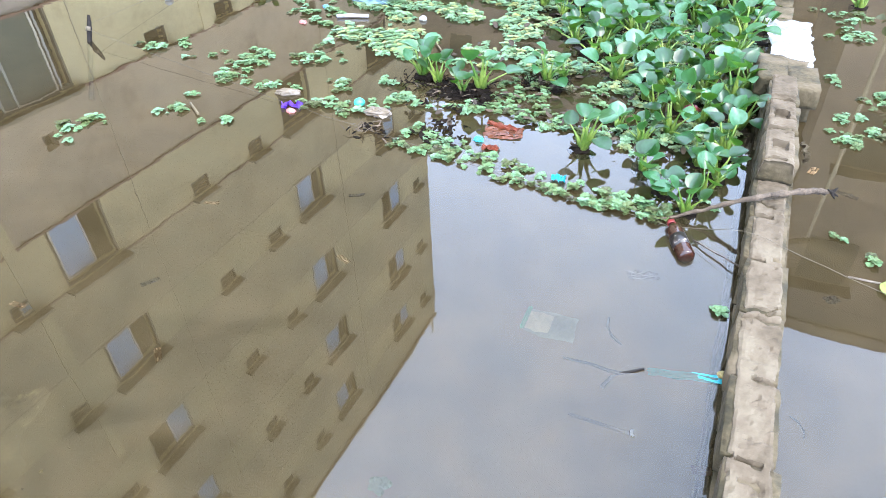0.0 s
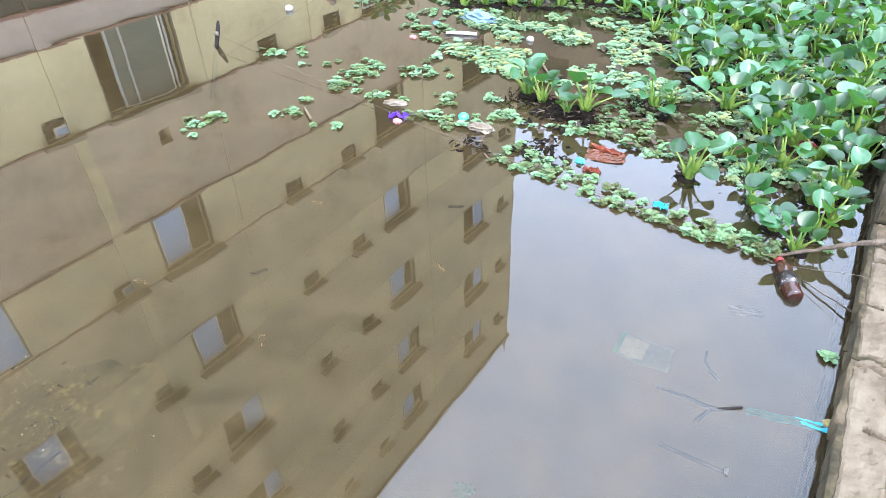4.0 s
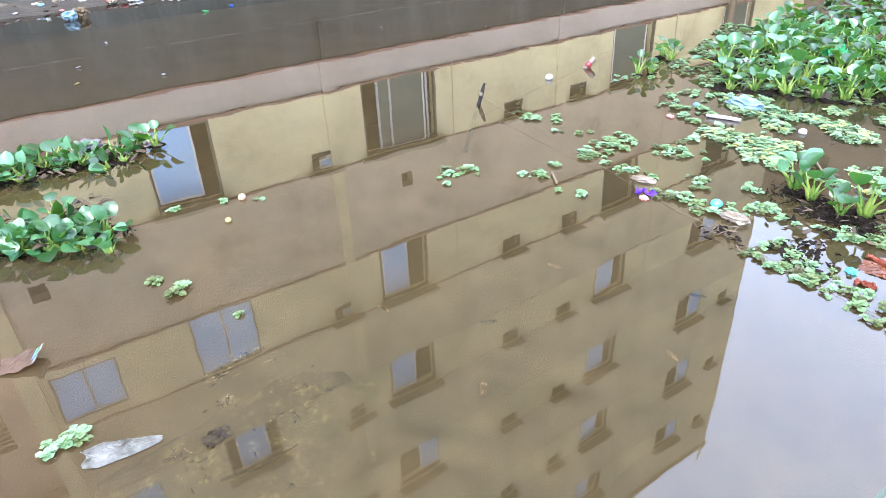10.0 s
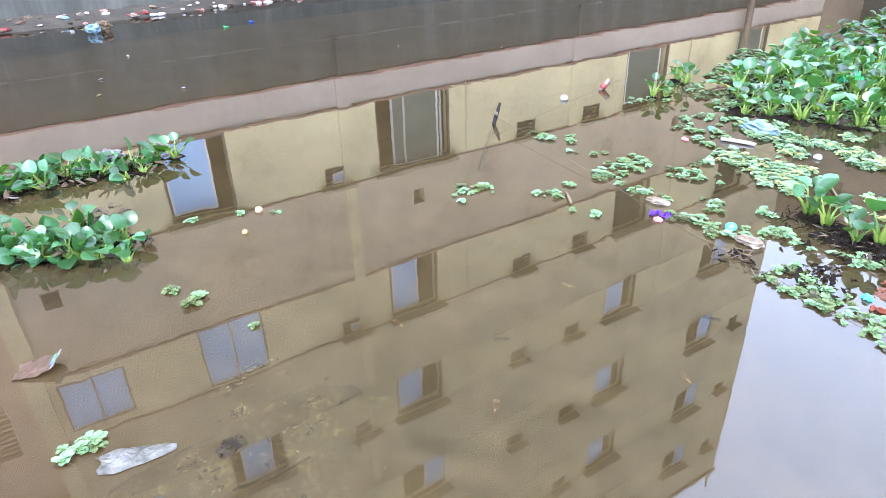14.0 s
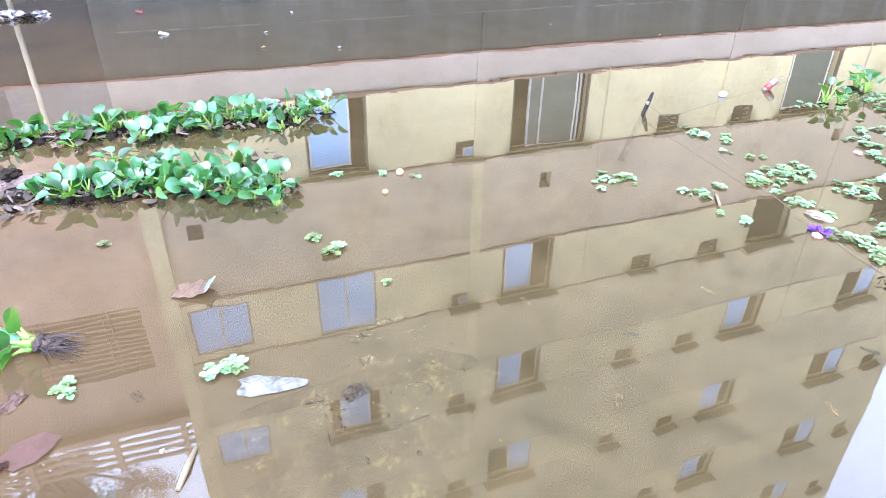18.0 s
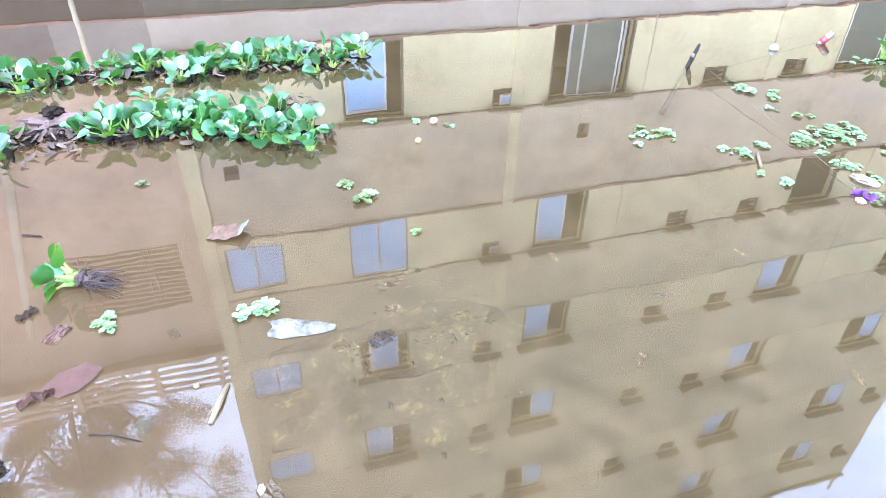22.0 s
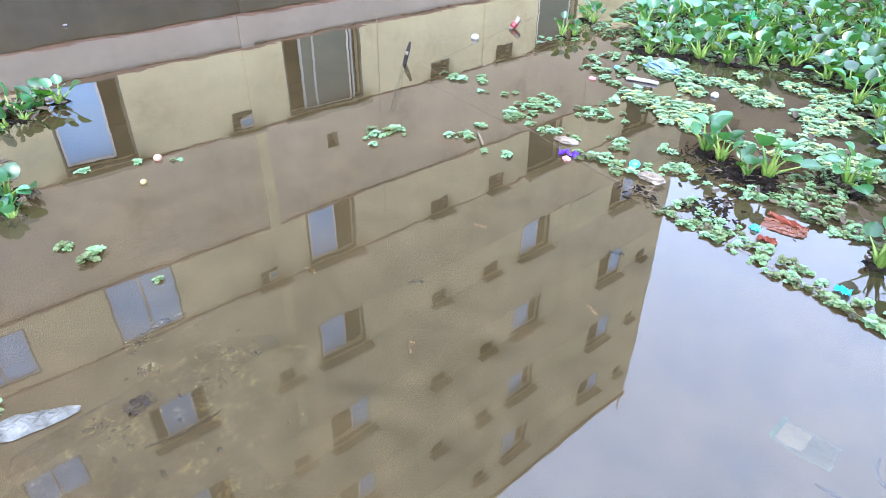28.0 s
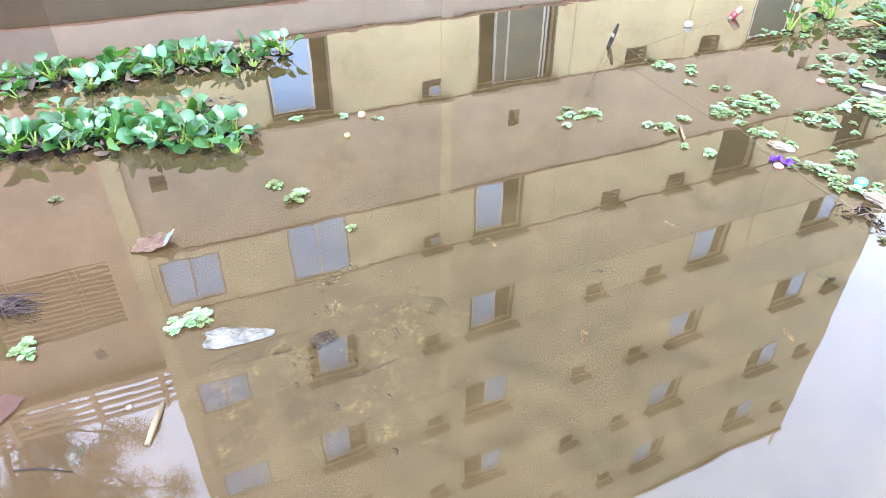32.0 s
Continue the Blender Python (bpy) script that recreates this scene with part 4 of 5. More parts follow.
loose = []
# loose clusters: centre, spread along and across, number
for x, y, dx, dy, n, s in ((-2.66, 1.70, 0.05, 0.09, 6, 1.0), (-2.42, 2.05, 0.05, 0.07, 5, 0.9), (-2.12, 1.98, 0.03, 0.03, 3, 0.9), (-3.15, 2.59, 0.08, 0.06, 5, 0.9), (-3.00, 2.72, 0.05, 0.05, 3, 0.9), (-2.82, 2.54, 0.03, 0.02, 2, 0.7),
                           (-2.65, 2.62, 0.03, 0.04, 2, 0.7), (-2.44, 2.66, 0.09, 0.10, 14, 1.1), (-2.40, 2.42, 0.10, 0.05, 7, 0.9), (-2.20, 2.80, 0.10, 0.06, 6, 0.9), (-2.05, 2.82, 0.05, 0.04, 3, 0.9), (-2.13, 2.40, 0.08, 0.05, 8, 0.9),
                           (-1.80, 2.53, 0.07, 0.06, 6, 0.9), (-1.72, 2.30, 0.10, 0.07, 9, 1.0), (-1.55, 2.40, 0.04, 0.06, 3, 0.9), (-1.58, 2.62, 0.05, 0.05, 3, 1.0), (-1.42, 2.50, 0.08, 0.05, 7, 1.0), (-1.10, 2.55, 0.10, 0.05, 8, 1.0),
                           (-2.75, 3.72, 0.14, 0.12, 9, 1.0), (-2.52, 3.46, 0.12, 0.10, 9, 1.0), (-2.36, 3.28, 0.06, 0.06, 5, 1.0), (-2.10, 3.20, 0.16, 0.14, 9, 0.9), (-3.30, 3.82, 0.08, 0.08, 5, 0.8),
                           (-3.17, 0.61, 0.02, 0.02, 1, 0.6), (-3.06, 0.74, 0.03, 0.02, 2, 0.6), (-3.24, 0.34, 0.03, 0.03, 2, 0.7), (-2.575, 0.13, 0.02, 0.02, 2, 0.8), (-2.465, 0.155, 0.02, 0.025, 2, 0.95), (-2.15, 0.30, 0.01, 0.01, 1, 0.8), (-2.82, -0.72, 0.01, 0.01, 1, 0.7),
                           (-1.92, -0.80, 0.02, 0.04, 3, 0.85), (-1.84, -0.33, 0.04, 0.05, 7, 0.8), (0.12, 1.585, 0.015, 0.015, 2, 0.7), (0.44, 3.46, 0.03, 0.05, 3, 0.8), (0.62, 3.32, 0.08, 0.06, 5, 1.0), (0.49, 3.06, 0.05, 0.05, 4, 0.9),
                           (0.46, 2.86, 0.05, 0.04, 5, 0.8), (0.60, 2.96, 0.06, 0.05, 5, 0.9), (0.53, 2.02, 0.02, 0.02, 2, 0.6), (0.44, 2.12, 0.02, 0.02, 3, 0.55), (0.55, 4.2, 0.10, 0.08, 8, 0.9), (0.5, 4.6, 0.12, 0.1, 8, 0.9)):
    grow = 1.0 if n > 4 else 1.1
    for q in range(int(n * 2.0 + 0.5) if n > 4 else n):
        lx, ly = x + random.gauss(0, dx * 0.75), y + random.gauss(0, dy * 0.75)
        if clear_of_litter(lx, ly):
            if n < 5 or q % 5 < 3:
                lettuce(lx, ly, s * grow * random.uniform(0.75, 1.3))
            else:
                loose.append((lx, ly, s * random.uniform(0.5, 1.1)))
sub = tagged(lettuce(-0.52, 0.68, 0.9), "drowned greyish water lettuce just under the surface")
sub.location.z = -0.02


def lettuce_bed(name, polys, count, seed, label, gaps=-0.14):
    rnd = random.Random(seed)
    verts, faces = [], []
    src = [([v.co.copy() for v in me.vertices], [tuple(p.vertices) for p in me.polygons]) for me in lett_me]
    for poly in polys:
        xs, ys = [p[0] for p in poly], [p[1] for p in poly]
        area = abs(sum(a[0] * b[1] - b[0] * a[1] for a, b in zip(poly, poly[1:] + poly[:1]))) / 2
        made = 0
        while made < area * count:
            x, y = rnd.uniform(min(xs), max(xs)), rnd.uniform(min(ys), max(ys))
            if not inside(x, y, poly) or not clear_of_litter(x, y) or noise.noise((x * 3.6, y * 3.6, seed)) < gaps:
                made += 0.2
                continue
            made += 1
            vs, fs = src[rnd.randrange(7)]
            m = pose(x, y, rnd.uniform(-0.004, 0.008), rnd.uniform(-10, 10), rnd.uniform(-10, 10), rnd.uniform(0, 360)) @ Matrix.Scale(rnd.uniform(0.45, 1.05), 4)
            n = len(verts)
            verts += [m @ v for v in vs]
            faces += [tuple(i + n for i in f) for f in fs]
    me = bpy.data.meshes.new(name)
    me.from_pydata(verts, [], faces)
    me.materials.append(LETTUCE)
    for p in me.polygons:
        p.use_smooth = True
    tagged(new(name, me), label, "water plants", kind="stuff")


def loose_lettuce():
    rnd = random.Random(3)
    verts, faces = [], []
    for x, y, k in loose:
        me = lett_me[rnd.randrange(7)]
        m = pose(x, y, 0.001, rnd.uniform(-8, 8), rnd.uniform(-8, 8), rnd.uniform(0, 360)) @ Matrix.Scale(k, 4)
        n = len(verts)
        verts += [m @ v.co for v in me.vertices]
        faces += [tuple(i + n for i in p.vertices) for p in me.polygons]
    me = bpy.data.meshes.new("small_water_lettuce")
    me.from_pydata(verts, [], faces)
    me.materials.append(LETTUCE)
    for p in me.polygons:
        p.use_smooth = True
    tagged(new("small_water_lettuce", me), "small young water lettuces between the larger rosettes", "water plants", kind="stuff")


loose_lettuce()
lettuce_bed("water_lettuce_bed", [[(-1.30, 2.08), (-1.05, 2.05), (-0.45, 1.98), (-0.12, 1.95), (-0.10, 2.08), (-0.45, 2.10), (-0.85, 2.18), (-1.25, 2.32)]], 1150, 4, "strip of pale water lettuce gathered along the string", -0.45)
lettuce_bed("water_lettuce_bed", [[(-2.25, 3.0), (-1.75, 2.95), (-1.05, 3.05), (-0.55, 3.0), (-0.30, 2.7), (-0.5, 2.55), (-0.15, 2.25), (0.05, 2.1), (0.08, 4.4), (-1.3, 4.4), (-2.1, 4.1), (-2.7, 3.9), (-2.3, 3.6)]], 950, 6, "bed of crowded water lettuce between the hyacinths", -0.03)
lettuce_bed("water_lettuce_bed", [[(-1.05, 2.60), (-0.62, 2.42), (-0.40, 2.50), (-0.55, 2.95), (-1.05, 3.05)], [(-3.3, 4.2), (-2.7, 3.95), (-2.0, 4.3), (-0.2, 4.4), (0.0, 6), (-4, 6)]], 700, 9, "thin water lettuce among the hyacinth stalks")


def leaf_scraps(name, count, zones, size, material, seed, label, slim=1.0):
    """Withered leaf scraps caught in the beds; zones: middle, spread and weight."""
    rnd = random.Random(seed)
    bm = bmesh.new()
    for q in range(count):
        x, y, dx, dy, k = zones[rnd.choices(range(len(zones)), [z[5] for z in zones])[0]][:5]
        x, y = x + rnd.gauss(0, 1) * dx, y + rnd.uniform(-1, 1) * dy
        a = rnd.uniform(0, 6.28)
        ln = rnd.uniform(*size) * k
        leaf_blade(bm, Vector((x, y, rnd.uniform(0.003, 0.03) * k)), Vector((math.cos(a), math.sin(a), rnd.uniform(-0.05, 0.5))), ln, ln * rnd.uniform(0.3, 0.8) * slim, rnd.uniform(-0.9, 0.9), rnd.uniform(-0.3, 0.4))
    tagged(part(name, bm, material), label, "dead leaves", kind="stuff")


ROW_A, ROW_B = (-4.30, -0.90, 0.11, 1.45, 1.3, 3), (-3.42, -0.90, 0.11, 1.0, 1.3, 3)
leaf_scraps("leaf_scraps", 760, ((-0.75, 3.25, 0.35, 0.95, 0.9, 2), ROW_A, ROW_B), (0.02, 0.055), DEAD, 14, "dead brown leaf scraps caught among the floating plants")
leaf_scraps("withered_leaves", 70, (ROW_A, ROW_B), (0.035, 0.08), DEAD_PALE, 15, "withered purplish grey leaves tangled in the plant rows", 0.55)
leaf_scraps("sodden_leaves", 70, ((-1.13, 2.27, 0.05, 0.11, 0.9, 3), (-1.42, 2.15, 0.06, 0.05, 0.8, 2), (-1.22, 2.50, 0.10, 0.07, 0.9, 1)), (0.025, 0.05), ROOT, 16, "black sodden leaves floating between the lettuces")
leaf_scraps("broken_stalks", 60, ((-1.41, 2.16, 0.06, 0.05, 1.0, 3), (-1.25, 2.62, 0.12, 0.06, 1.0, 2)), (0.02, 0.05), WOOD, 18, "broken brown stalks and leaf ribs tangled together", 0.22)

# ---- string, stakes and sticks ----
def strand(name, pts, radii, material, label, category, seg=6):
    bm = bmesh.new()
    tube(bm, [Vector(p) for p in pts], radii, seg)
    return tagged(part(name, bm, material), label, category)


def sag(a, b, n, drop, r, wob=0.0, seed=0):
    rnd = random.Random(seed)
    pts = []
    for i in range(n + 1):
        u = i / n
        pts.append((a[0] + (b[0] - a[0]) * u + rnd.uniform(-wob, wob), a[1] + (b[1] - a[1]) * u + rnd.uniform(-wob, wob), a[2] + (b[2] - a[2]) * u - drop * 4 * u * (1 - u)))
    return pts, [r] * (n + 1)


main = sag((-3.56, 2.54, 0.06), (-1.9, 2.25, 0.006), 10, 0.0, 0.002, 0.004, 1)[0] + sag((-1.82, 2.235, 0.005), (-0.15, 1.96, 0.006), 12, 0.0, 0.002, 0.006, 2)[0] + sag((-0.08, 1.945, 0.01), (0.14, 1.88, 0.10), 4, 0.0, 0.002, 0.002, 3)[0] + sag((0.2, 1.86, 0.107), (0.56, 1.79, 0.05), 6, 0.006, 0.002, 0.003, 4)[0]
strand("string", main, [0.0010] * len(main), STRING, "thin grubby string stretched over the water and wall", "string", 5)
p2, r2 = sag((-3.57, 2.55, 0.09), (-3.95, 4.3, 0.02), 10, 0.01, 0.0009)
strand("string", p2, r2, STRING, "fine slack string tied to the black stake", "string", 5)
p3, r3 = sag((0.0, 1.90, 0.008), (0.15, 1.80, 0.02), 6, 0.0, 0.003, 0.004, 9)
strand("twig", p3, r3, WOOD, "thin brown twig caught against the brick wall", "twig", 5)
strand("stake", ((-3.52, 2.36, -0.3), (-3.56, 2.515, 0.0), (-3.568, 2.546, 0.06), (-3.573, 2.566, 0.10), (-3.577, 2.582, 0.135)), (0.014, 0.014, 0.015, 0.012, 0.008), BLACKWOOD, "short black wooden stake leaning out of the water", "stake", 7)
bmk = bmesh.new()
tube(bmk, [Vector((-3.565, 2.535, 0.055)), Vector((-3.57, 2.548, 0.075))], (0.0150, 0.0150), 8)
part("knot", bmk, STRING, bpy.data.objects["stake"], "knotted grubby string")
bp, brad = [], []
rb = random.Random(3)
knots = ((-0.156, 1.962, 0.006), (-0.078, 2.008, 0.012), (0.022, 2.052, 0.050), (0.143, 2.063, 0.112), (0.235, 2.135, 0.113), (0.331, 2.203, 0.108), (0.389, 2.230, 0.100))
for q in range(len(knots) - 1):
    for k in range(5):
        u = k / 5
        bp.append(tuple(a + (c - a) * u + rb.uniform(-0.003, 0.003) for a, c in zip(knots[q], knots[q + 1])))
        brad.append((0.0035 + 0.0075 * min(1.0, (q + u) / 4)) * rb.uniform(0.78, 1.2))
br = strand("branch", bp, brad, WOOD, "dead crooked brown branch lying across the brick wall", "branch", 8)
bmk = bmesh.new()
for q in range(7):
    a = random.Random(q).uniform(0, 6.28)
    tube(bmk, [Vector((0.389, 2.230, 0.10)), Vector((0.389 + 0.022 * math.cos(a), 2.230 + 0.016 * math.sin(a), 0.10 + 0.016 * math.sin(a * 2)))], (0.007, 0.002), 5)
part("broken_end", bmk, BLACKWOOD, br, "dark splintered end")
strand("split_bamboo", ((-1.40, -0.47, 0.002), (-1.46, -0.445, 0.010), (-1.53, -0.42, 0.004)), (0.007, 0.009, 0.006), PALE_WOOD, "pale split bamboo piece floating on the water", "stick", 6)
strand("twig", ((-1.45, -0.77, 0.003), (-1.43, -0.71, 0.005), (-1.39, -0.64, 0.002)), (0.002, 0.0025, 0.0015), BLACKWOOD, "thin dark twig floating on the water", "twig", 5)
strand("twig", ((-2.53, -1.13, 0.004), (-2.50, -1.06, 0.004)), (0.004, 0.003), BLACKWOOD, "short black twig floating on the water", "twig", 5)
strand("white_tube", ((-2.39, 3.42, 0.012), (-2.30, 3.46, 0.013), (-2.20, 3.49, 0.012)), (0.011, 0.012, 0.010), P_GREY, "short greyish plastic tube floating by the plants", "tube", 8)
strand("pale_stick", ((-2.36, 2.07, 0.010), (-2.24, 1.99, 0.012)), (0.006, 0.007), PALE_WOOD, "short pale stick floating among lettuces", "stick", 6)
strand("pale_stick", ((-1.62, 3.25, 0.010), (-1.45, 3.05, 0.012)), (0.005, 0.006), PALE_WOOD, "thin brown stick caught in the lettuce bed", "stick", 6)
strand("bamboo_pole", ((-11.0, -2.46, 0.0), (-11.0, -2.46, 1.3), (-11.02, -2.44, 2.6)), (0.04, 0.038, 0.035), GREY_BEIGE, "pale bamboo pole standing on the littered bank", "pole", 8)
strand("pale_pole", ((-11.1, -3.85, -0.3), (-11.1, -4.2, 3.9), (-11.1, -4.85, 7.1)), (0.09, 0.085, 0.07), GREY_BEIGE, "pale leaning pole before the low house", "pole", 10)
strand("pale_pole", ((2.0, 12.2, -0.3), (2.02, 12.2, 3.0), (2.04, 12.2, 6.6)), (0.04, 0.038, 0.035), GREY_BEIGE, "pale upright pole standing beyond the brick wall", "pole", 10)
strand("utility_pole", ((-11.0, 17.25, -0.3), (-11.0, 17.22, 1.6), (-11.0, 17.25, 3.4)), (0.10, 0.095, 0.09), BARK, "dark brown pole standing at the foot of the building", "pole", 9)
strand("plank", ((-10.4, -2.0, 0.06), (-10.5, -1.2, 0.09), (-10.6, -0.3, 0.06)), (0.03, 0.03, 0.025), WOOD, "grey plank lying along the bank", "plank", 4)



# ---- floating and sunken rubbish ----
def crumple(name, x, y, sx, sy, sz, material, seed, label, category, z=None, rz=0, sharp=0.5, flat=True):
    bm = bmesh.new()
    lump(bm, (0, 0, 0), sx, sy, sz, seed, sharp, 5, 3)
    for f in bm.faces:
        f.smooth = not flat
    o = part(name, bm, material)
    o.matrix_basis = pose(x, y, sz * 0.35 if z is None else z, 0, 0, rz)
    return tagged(o, label, category)


def wrapper(name, x, y, lx, ly, material, seed, label, rz=0, z=0.006, wave=0.012, category="wrapper", tilt=0):
    """A creased packet of thin film with a little thickness."""
    bm = bmesh.new()
    nx, ny = 14, 9
    g = []
    for i in range(nx + 1):
        row = []
        for j in range(ny + 1):
            u, v = i / nx - 0.5, j / ny - 0.5
            edge = 0.09 * noise.noise((u * 5, v * 5, seed))
            h = wave * (noise.noise((u * 4, v * 4, seed + 3.0)) + 0.5 * noise.noise((u * 11, v * 11, seed + 1.0)))
            row.append(bm.verts.new((u * lx * (1 + edge), v * ly * (1 - 0.3 * abs(u) + edge), h)))
        g.append(row)
    for i in range(nx):
        for j in range(ny):
            bm.faces.new((g[i][j], g[i + 1][j], g[i + 1][j + 1], g[i][j + 1]))
    bmesh.ops.solidify(bm, geom=list(bm.faces), thickness=-0.002)
    o = part(name, bm, material)
    o.matrix_basis = pose(x, y, z, 0, tilt, rz)
    return tagged(o, label, category)


def bottle(x, y, rz, length, r, body, capm, label, z=0.014, tilt=0, band=DARK_LABEL, note="scuffed dark printed label sleeve", reach=(-0.24, 0.04)):
    b = tagged(empty("plastic_bottle", (x, y, z)), label, "bottle")
    b.matrix_basis = pose(x, y, z, tilt, 0, rz)

    def turned(name, prof, material, note=""):
        bm = bmesh.new()
        rings = [[bm.verts.new((rr * math.cos(6.2832 * k / 16), yy * length, rr * math.sin(6.2832 * k / 16))) for k in range(16)] for yy, rr in prof]
        for i in range(len(rings) - 1):
            for k in range(16):
                f = bm.faces.new((rings[i][k], rings[i + 1][k], rings[i + 1][(k + 1) % 16], rings[i][(k + 1) % 16]))
                f.smooth = True
        bm.faces.new(rings[0])
        bm.faces.new(rings[-1][::-1])
        part(name, bm, material, b, note)

    turned("body", ((-0.5, r * 0.55), (-0.485, r * 0.85), (-0.44, r), (-0.3, r * 0.97), (-0.26, r), (0.05, r), (0.10, r * 0.93), (0.2, r * 0.95), (0.30, r * 0.75), (0.38, r * 0.42), (0.42, r * 0.38)), body)
    turned("label_sleeve", ((reach[0], r * 1.012), (reach[1], r * 1.012)), band, note)
    turned("cap", ((0.41, r * 0.46), (0.42, r * 0.5), (0.485, r * 0.5), (0.495, r * 0.42)), capm, "screw cap")


bottle(-0.046, 1.878, 26, 0.19, 0.029, COLA, P_RED, "dark cola bottle with a red cap floating on the water", 0.012, 4)
bottle(-3.74, 3.78, 165, 0.14, 0.025, P_TAN, P_TAN, "grubby clear bottle with a red sleeve floating tilted", 0.025, -45, P_RED, "faded red label sleeve", (-0.12, 0.20))


def ball(name, x, y, r, material, label, seed=0, squash=0.9):
    bm = bmesh.new()
    bmesh.ops.create_uvsphere(bm, u_segments=18, v_segments=12, radius=r)
    for v in bm.verts:
        v.co *= 1 + 0.05 * noise.noise(v.co * 40 + Vector((seed, 0, 0)))
        v.co.z *= squash
    for f in bm.faces:
        f.smooth = True
    o = part(name, bm, material)
    o.location = (x, y, r * 0.45)
    return tagged(o, label, "ball")


ball("teal_ball", -1.60, 2.385, 0.027, P_TEAL, "dented teal plastic ball floating among lettuces", 1, 0.8)
ball("peach_ball", -3.135, 0.67, 0.020, P_PEACH, "small peach plastic ball floating on the water", 2)
ball("yellow_ball", -2.93, 0.53, 0.015, P_YELLOW, "tiny pale yellow ball floating on the water", 3)
ball("white_cup", -3.71, 3.32, 0.030, P_WHITE, "crushed white foam cup floating on the water", 4, 0.8)
wrapper("purple_wrapper", -1.885, 2.24, 0.10, 0.05, P_PURPLE, 5, "crumpled purple sweet wrapper on the string", 30, 0.012, 0.035)
crumple("pink_scrap", -1.86, 2.195, 0.022, 0.016, 0.012, P_PINK, 6, "faded pink plastic scrap floating on the water", "scrap")
crumple("foam_block", -2.00, 2.36, 0.06, 0.028, 0.018, P_TAN, 7, "dirty tan foam block floating among lettuces", "foam", rz=20, sharp=0.35)
crumple("white_bag", -1.47, 2.33, 0.065, 0.036, 0.022, P_TAN, 8, "crumpled tan clear bag floating by the string", "bag", rz=10)
wrapper("orange_packet", -0.865, 2.38, 0.17, 0.12, FILM, 9, "torn packet of orange-brown film awash by the lettuces", 14, 0.004, 0.010, "packet")
wrapper("orange_edge", -0.885, 2.425, 0.15, 0.032, P_ORANGE, 46, "crumpled orange foil edge of the torn packet", -6, 0.010, 0.022, "packet")
wrapper("orange_scrap", -0.865, 2.225, 0.075, 0.032, P_ORANGE, 10, "curled orange foil scrap floating on the water", 0, 0.008, 0.02)
crumple("cyan_scrap", -0.94, 2.28, 0.022, 0.018, 0.012, P_CYAN, 11, "bright cyan plastic scrap among the lettuces", "scrap")
wrapper("cyan_wrapper", -0.53, 2.095, 0.055, 0.035, P_CYAN, 12, "bright cyan wrapper caught in the lettuce strip", 10, 0.012, 0.02)
crumple("red_scrap", -0.15, 2.86, 0.035, 0.022, 0.018, P_RED, 13, "red plastic scrap between the hyacinths", "scrap", z=0.03)
crumple("foam_lump", -1.86, 3.58, 0.024, 0.022, 0.020, P_WHITE, 14, "round white foam lump in the lettuce bed", "foam", sharp=0.2)
crumple("foam_lump", -1.10, 2.60, 0.016, 0.014, 0.014, P_WHITE, 15, "small white foam crumb among lettuces", "foam", sharp=0.2)
crumple("blue_bag", -2.37, 3.80, 0.13, 0.075, 0.035, P_BLUE, 16, "crumpled pale blue plastic bag by the hyacinths", "bag", rz=-20, sharp=1.0)
crumple("pink_scrap", -2.54, 3.26, 0.026, 0.016, 0.012, P_PINK, 17, "small pink scrap floating near the lettuces", "scrap")
crumple("blue_scrap", -2.58, 3.58, 0.020, 0.016, 0.012, P_DBLUE, 18, "small blue scrap among the lettuces", "scrap")
wrapper("green_bag", -2.45, 5.03, 0.17, 0.09, P_GREEN, 19, "crumpled green plastic bag lying on the hyacinths", 15, 0.13, 0.07, "bag")
wrapper("white_packet", -2.72, 4.30, 0.08, 0.06, P_WHITE, 20, "white packet stuck among hyacinth leaves", 40, 0.14, 0.03)
wrapper("grey_bag", -2.15, 4.28, 0.16, 0.07, P_TAN, 21, "grey plastic bag lying at the bed's edge", 20, 0.025, 0.04, "bag")
crumple("white_bag", -3.2, 7.9, 0.12, 0.09, 0.06, P_WHITE, 22, "white bag lying on the far hyacinths", "bag", z=0.2)
crumple("blue_piece", -3.12, 7.84, 0.05, 0.04, 0.03, P_CYAN, 23, "bright blue plastic piece on the far hyacinths", "scrap", z=0.24)
def foil_wrapper():
    """An opened foil sachet: wide torn mouth, slanting folds, narrow twisted tail."""
    bm = bmesh.new()
    n, m = 24, 14
    g = []
    for i in range(n + 1):
        u = i / n
        half = 0.046 * (1 - u) ** 0.6 * (0.62 + 0.38 * min(1, u * 5)) + 0.006
        row = []
        for j in range(m + 1):
            v = 2 * j / m - 1
            slant = (v * 0.9 + 3.4 * u) % 1.0
            fold = 0.012 * (abs(slant - 0.5) * 2) ** 1.6 * (1 - 0.7 * u) + 0.004 * noise.noise((u * 9, v * 4, 2.0))
            body = 0.017 * (1 - v * v) ** 0.6 * (1 - 0.6 * u)
            row.append(bm.verts.new((half * v + 0.003 * noise.noise((u * 6, 1.0, v)), 0.205 * u + 0.022 * noise.noise((v * 1.6, 5.0, 0.0)) * (1 - u), body + fold * (1 - abs(v) ** 3) + 0.002)))
        g.append(row)
    for i in range(n):
        for j in range(m):
            bm.faces.new((g[i][j], g[i][j + 1], g[i + 1][j + 1], g[i + 1][j]))
    bmesh.ops.solidify(bm, geom=list(bm.faces), thickness=0.0015)
    o = part("foil_wrapper", bm, P_SILVER)
    o.matrix_basis = pose(-1.735, -0.285, 0.001, 0, 0, -14)
    tagged(o, "silvery white foil sachet floating by the silt heap", "wrapper")


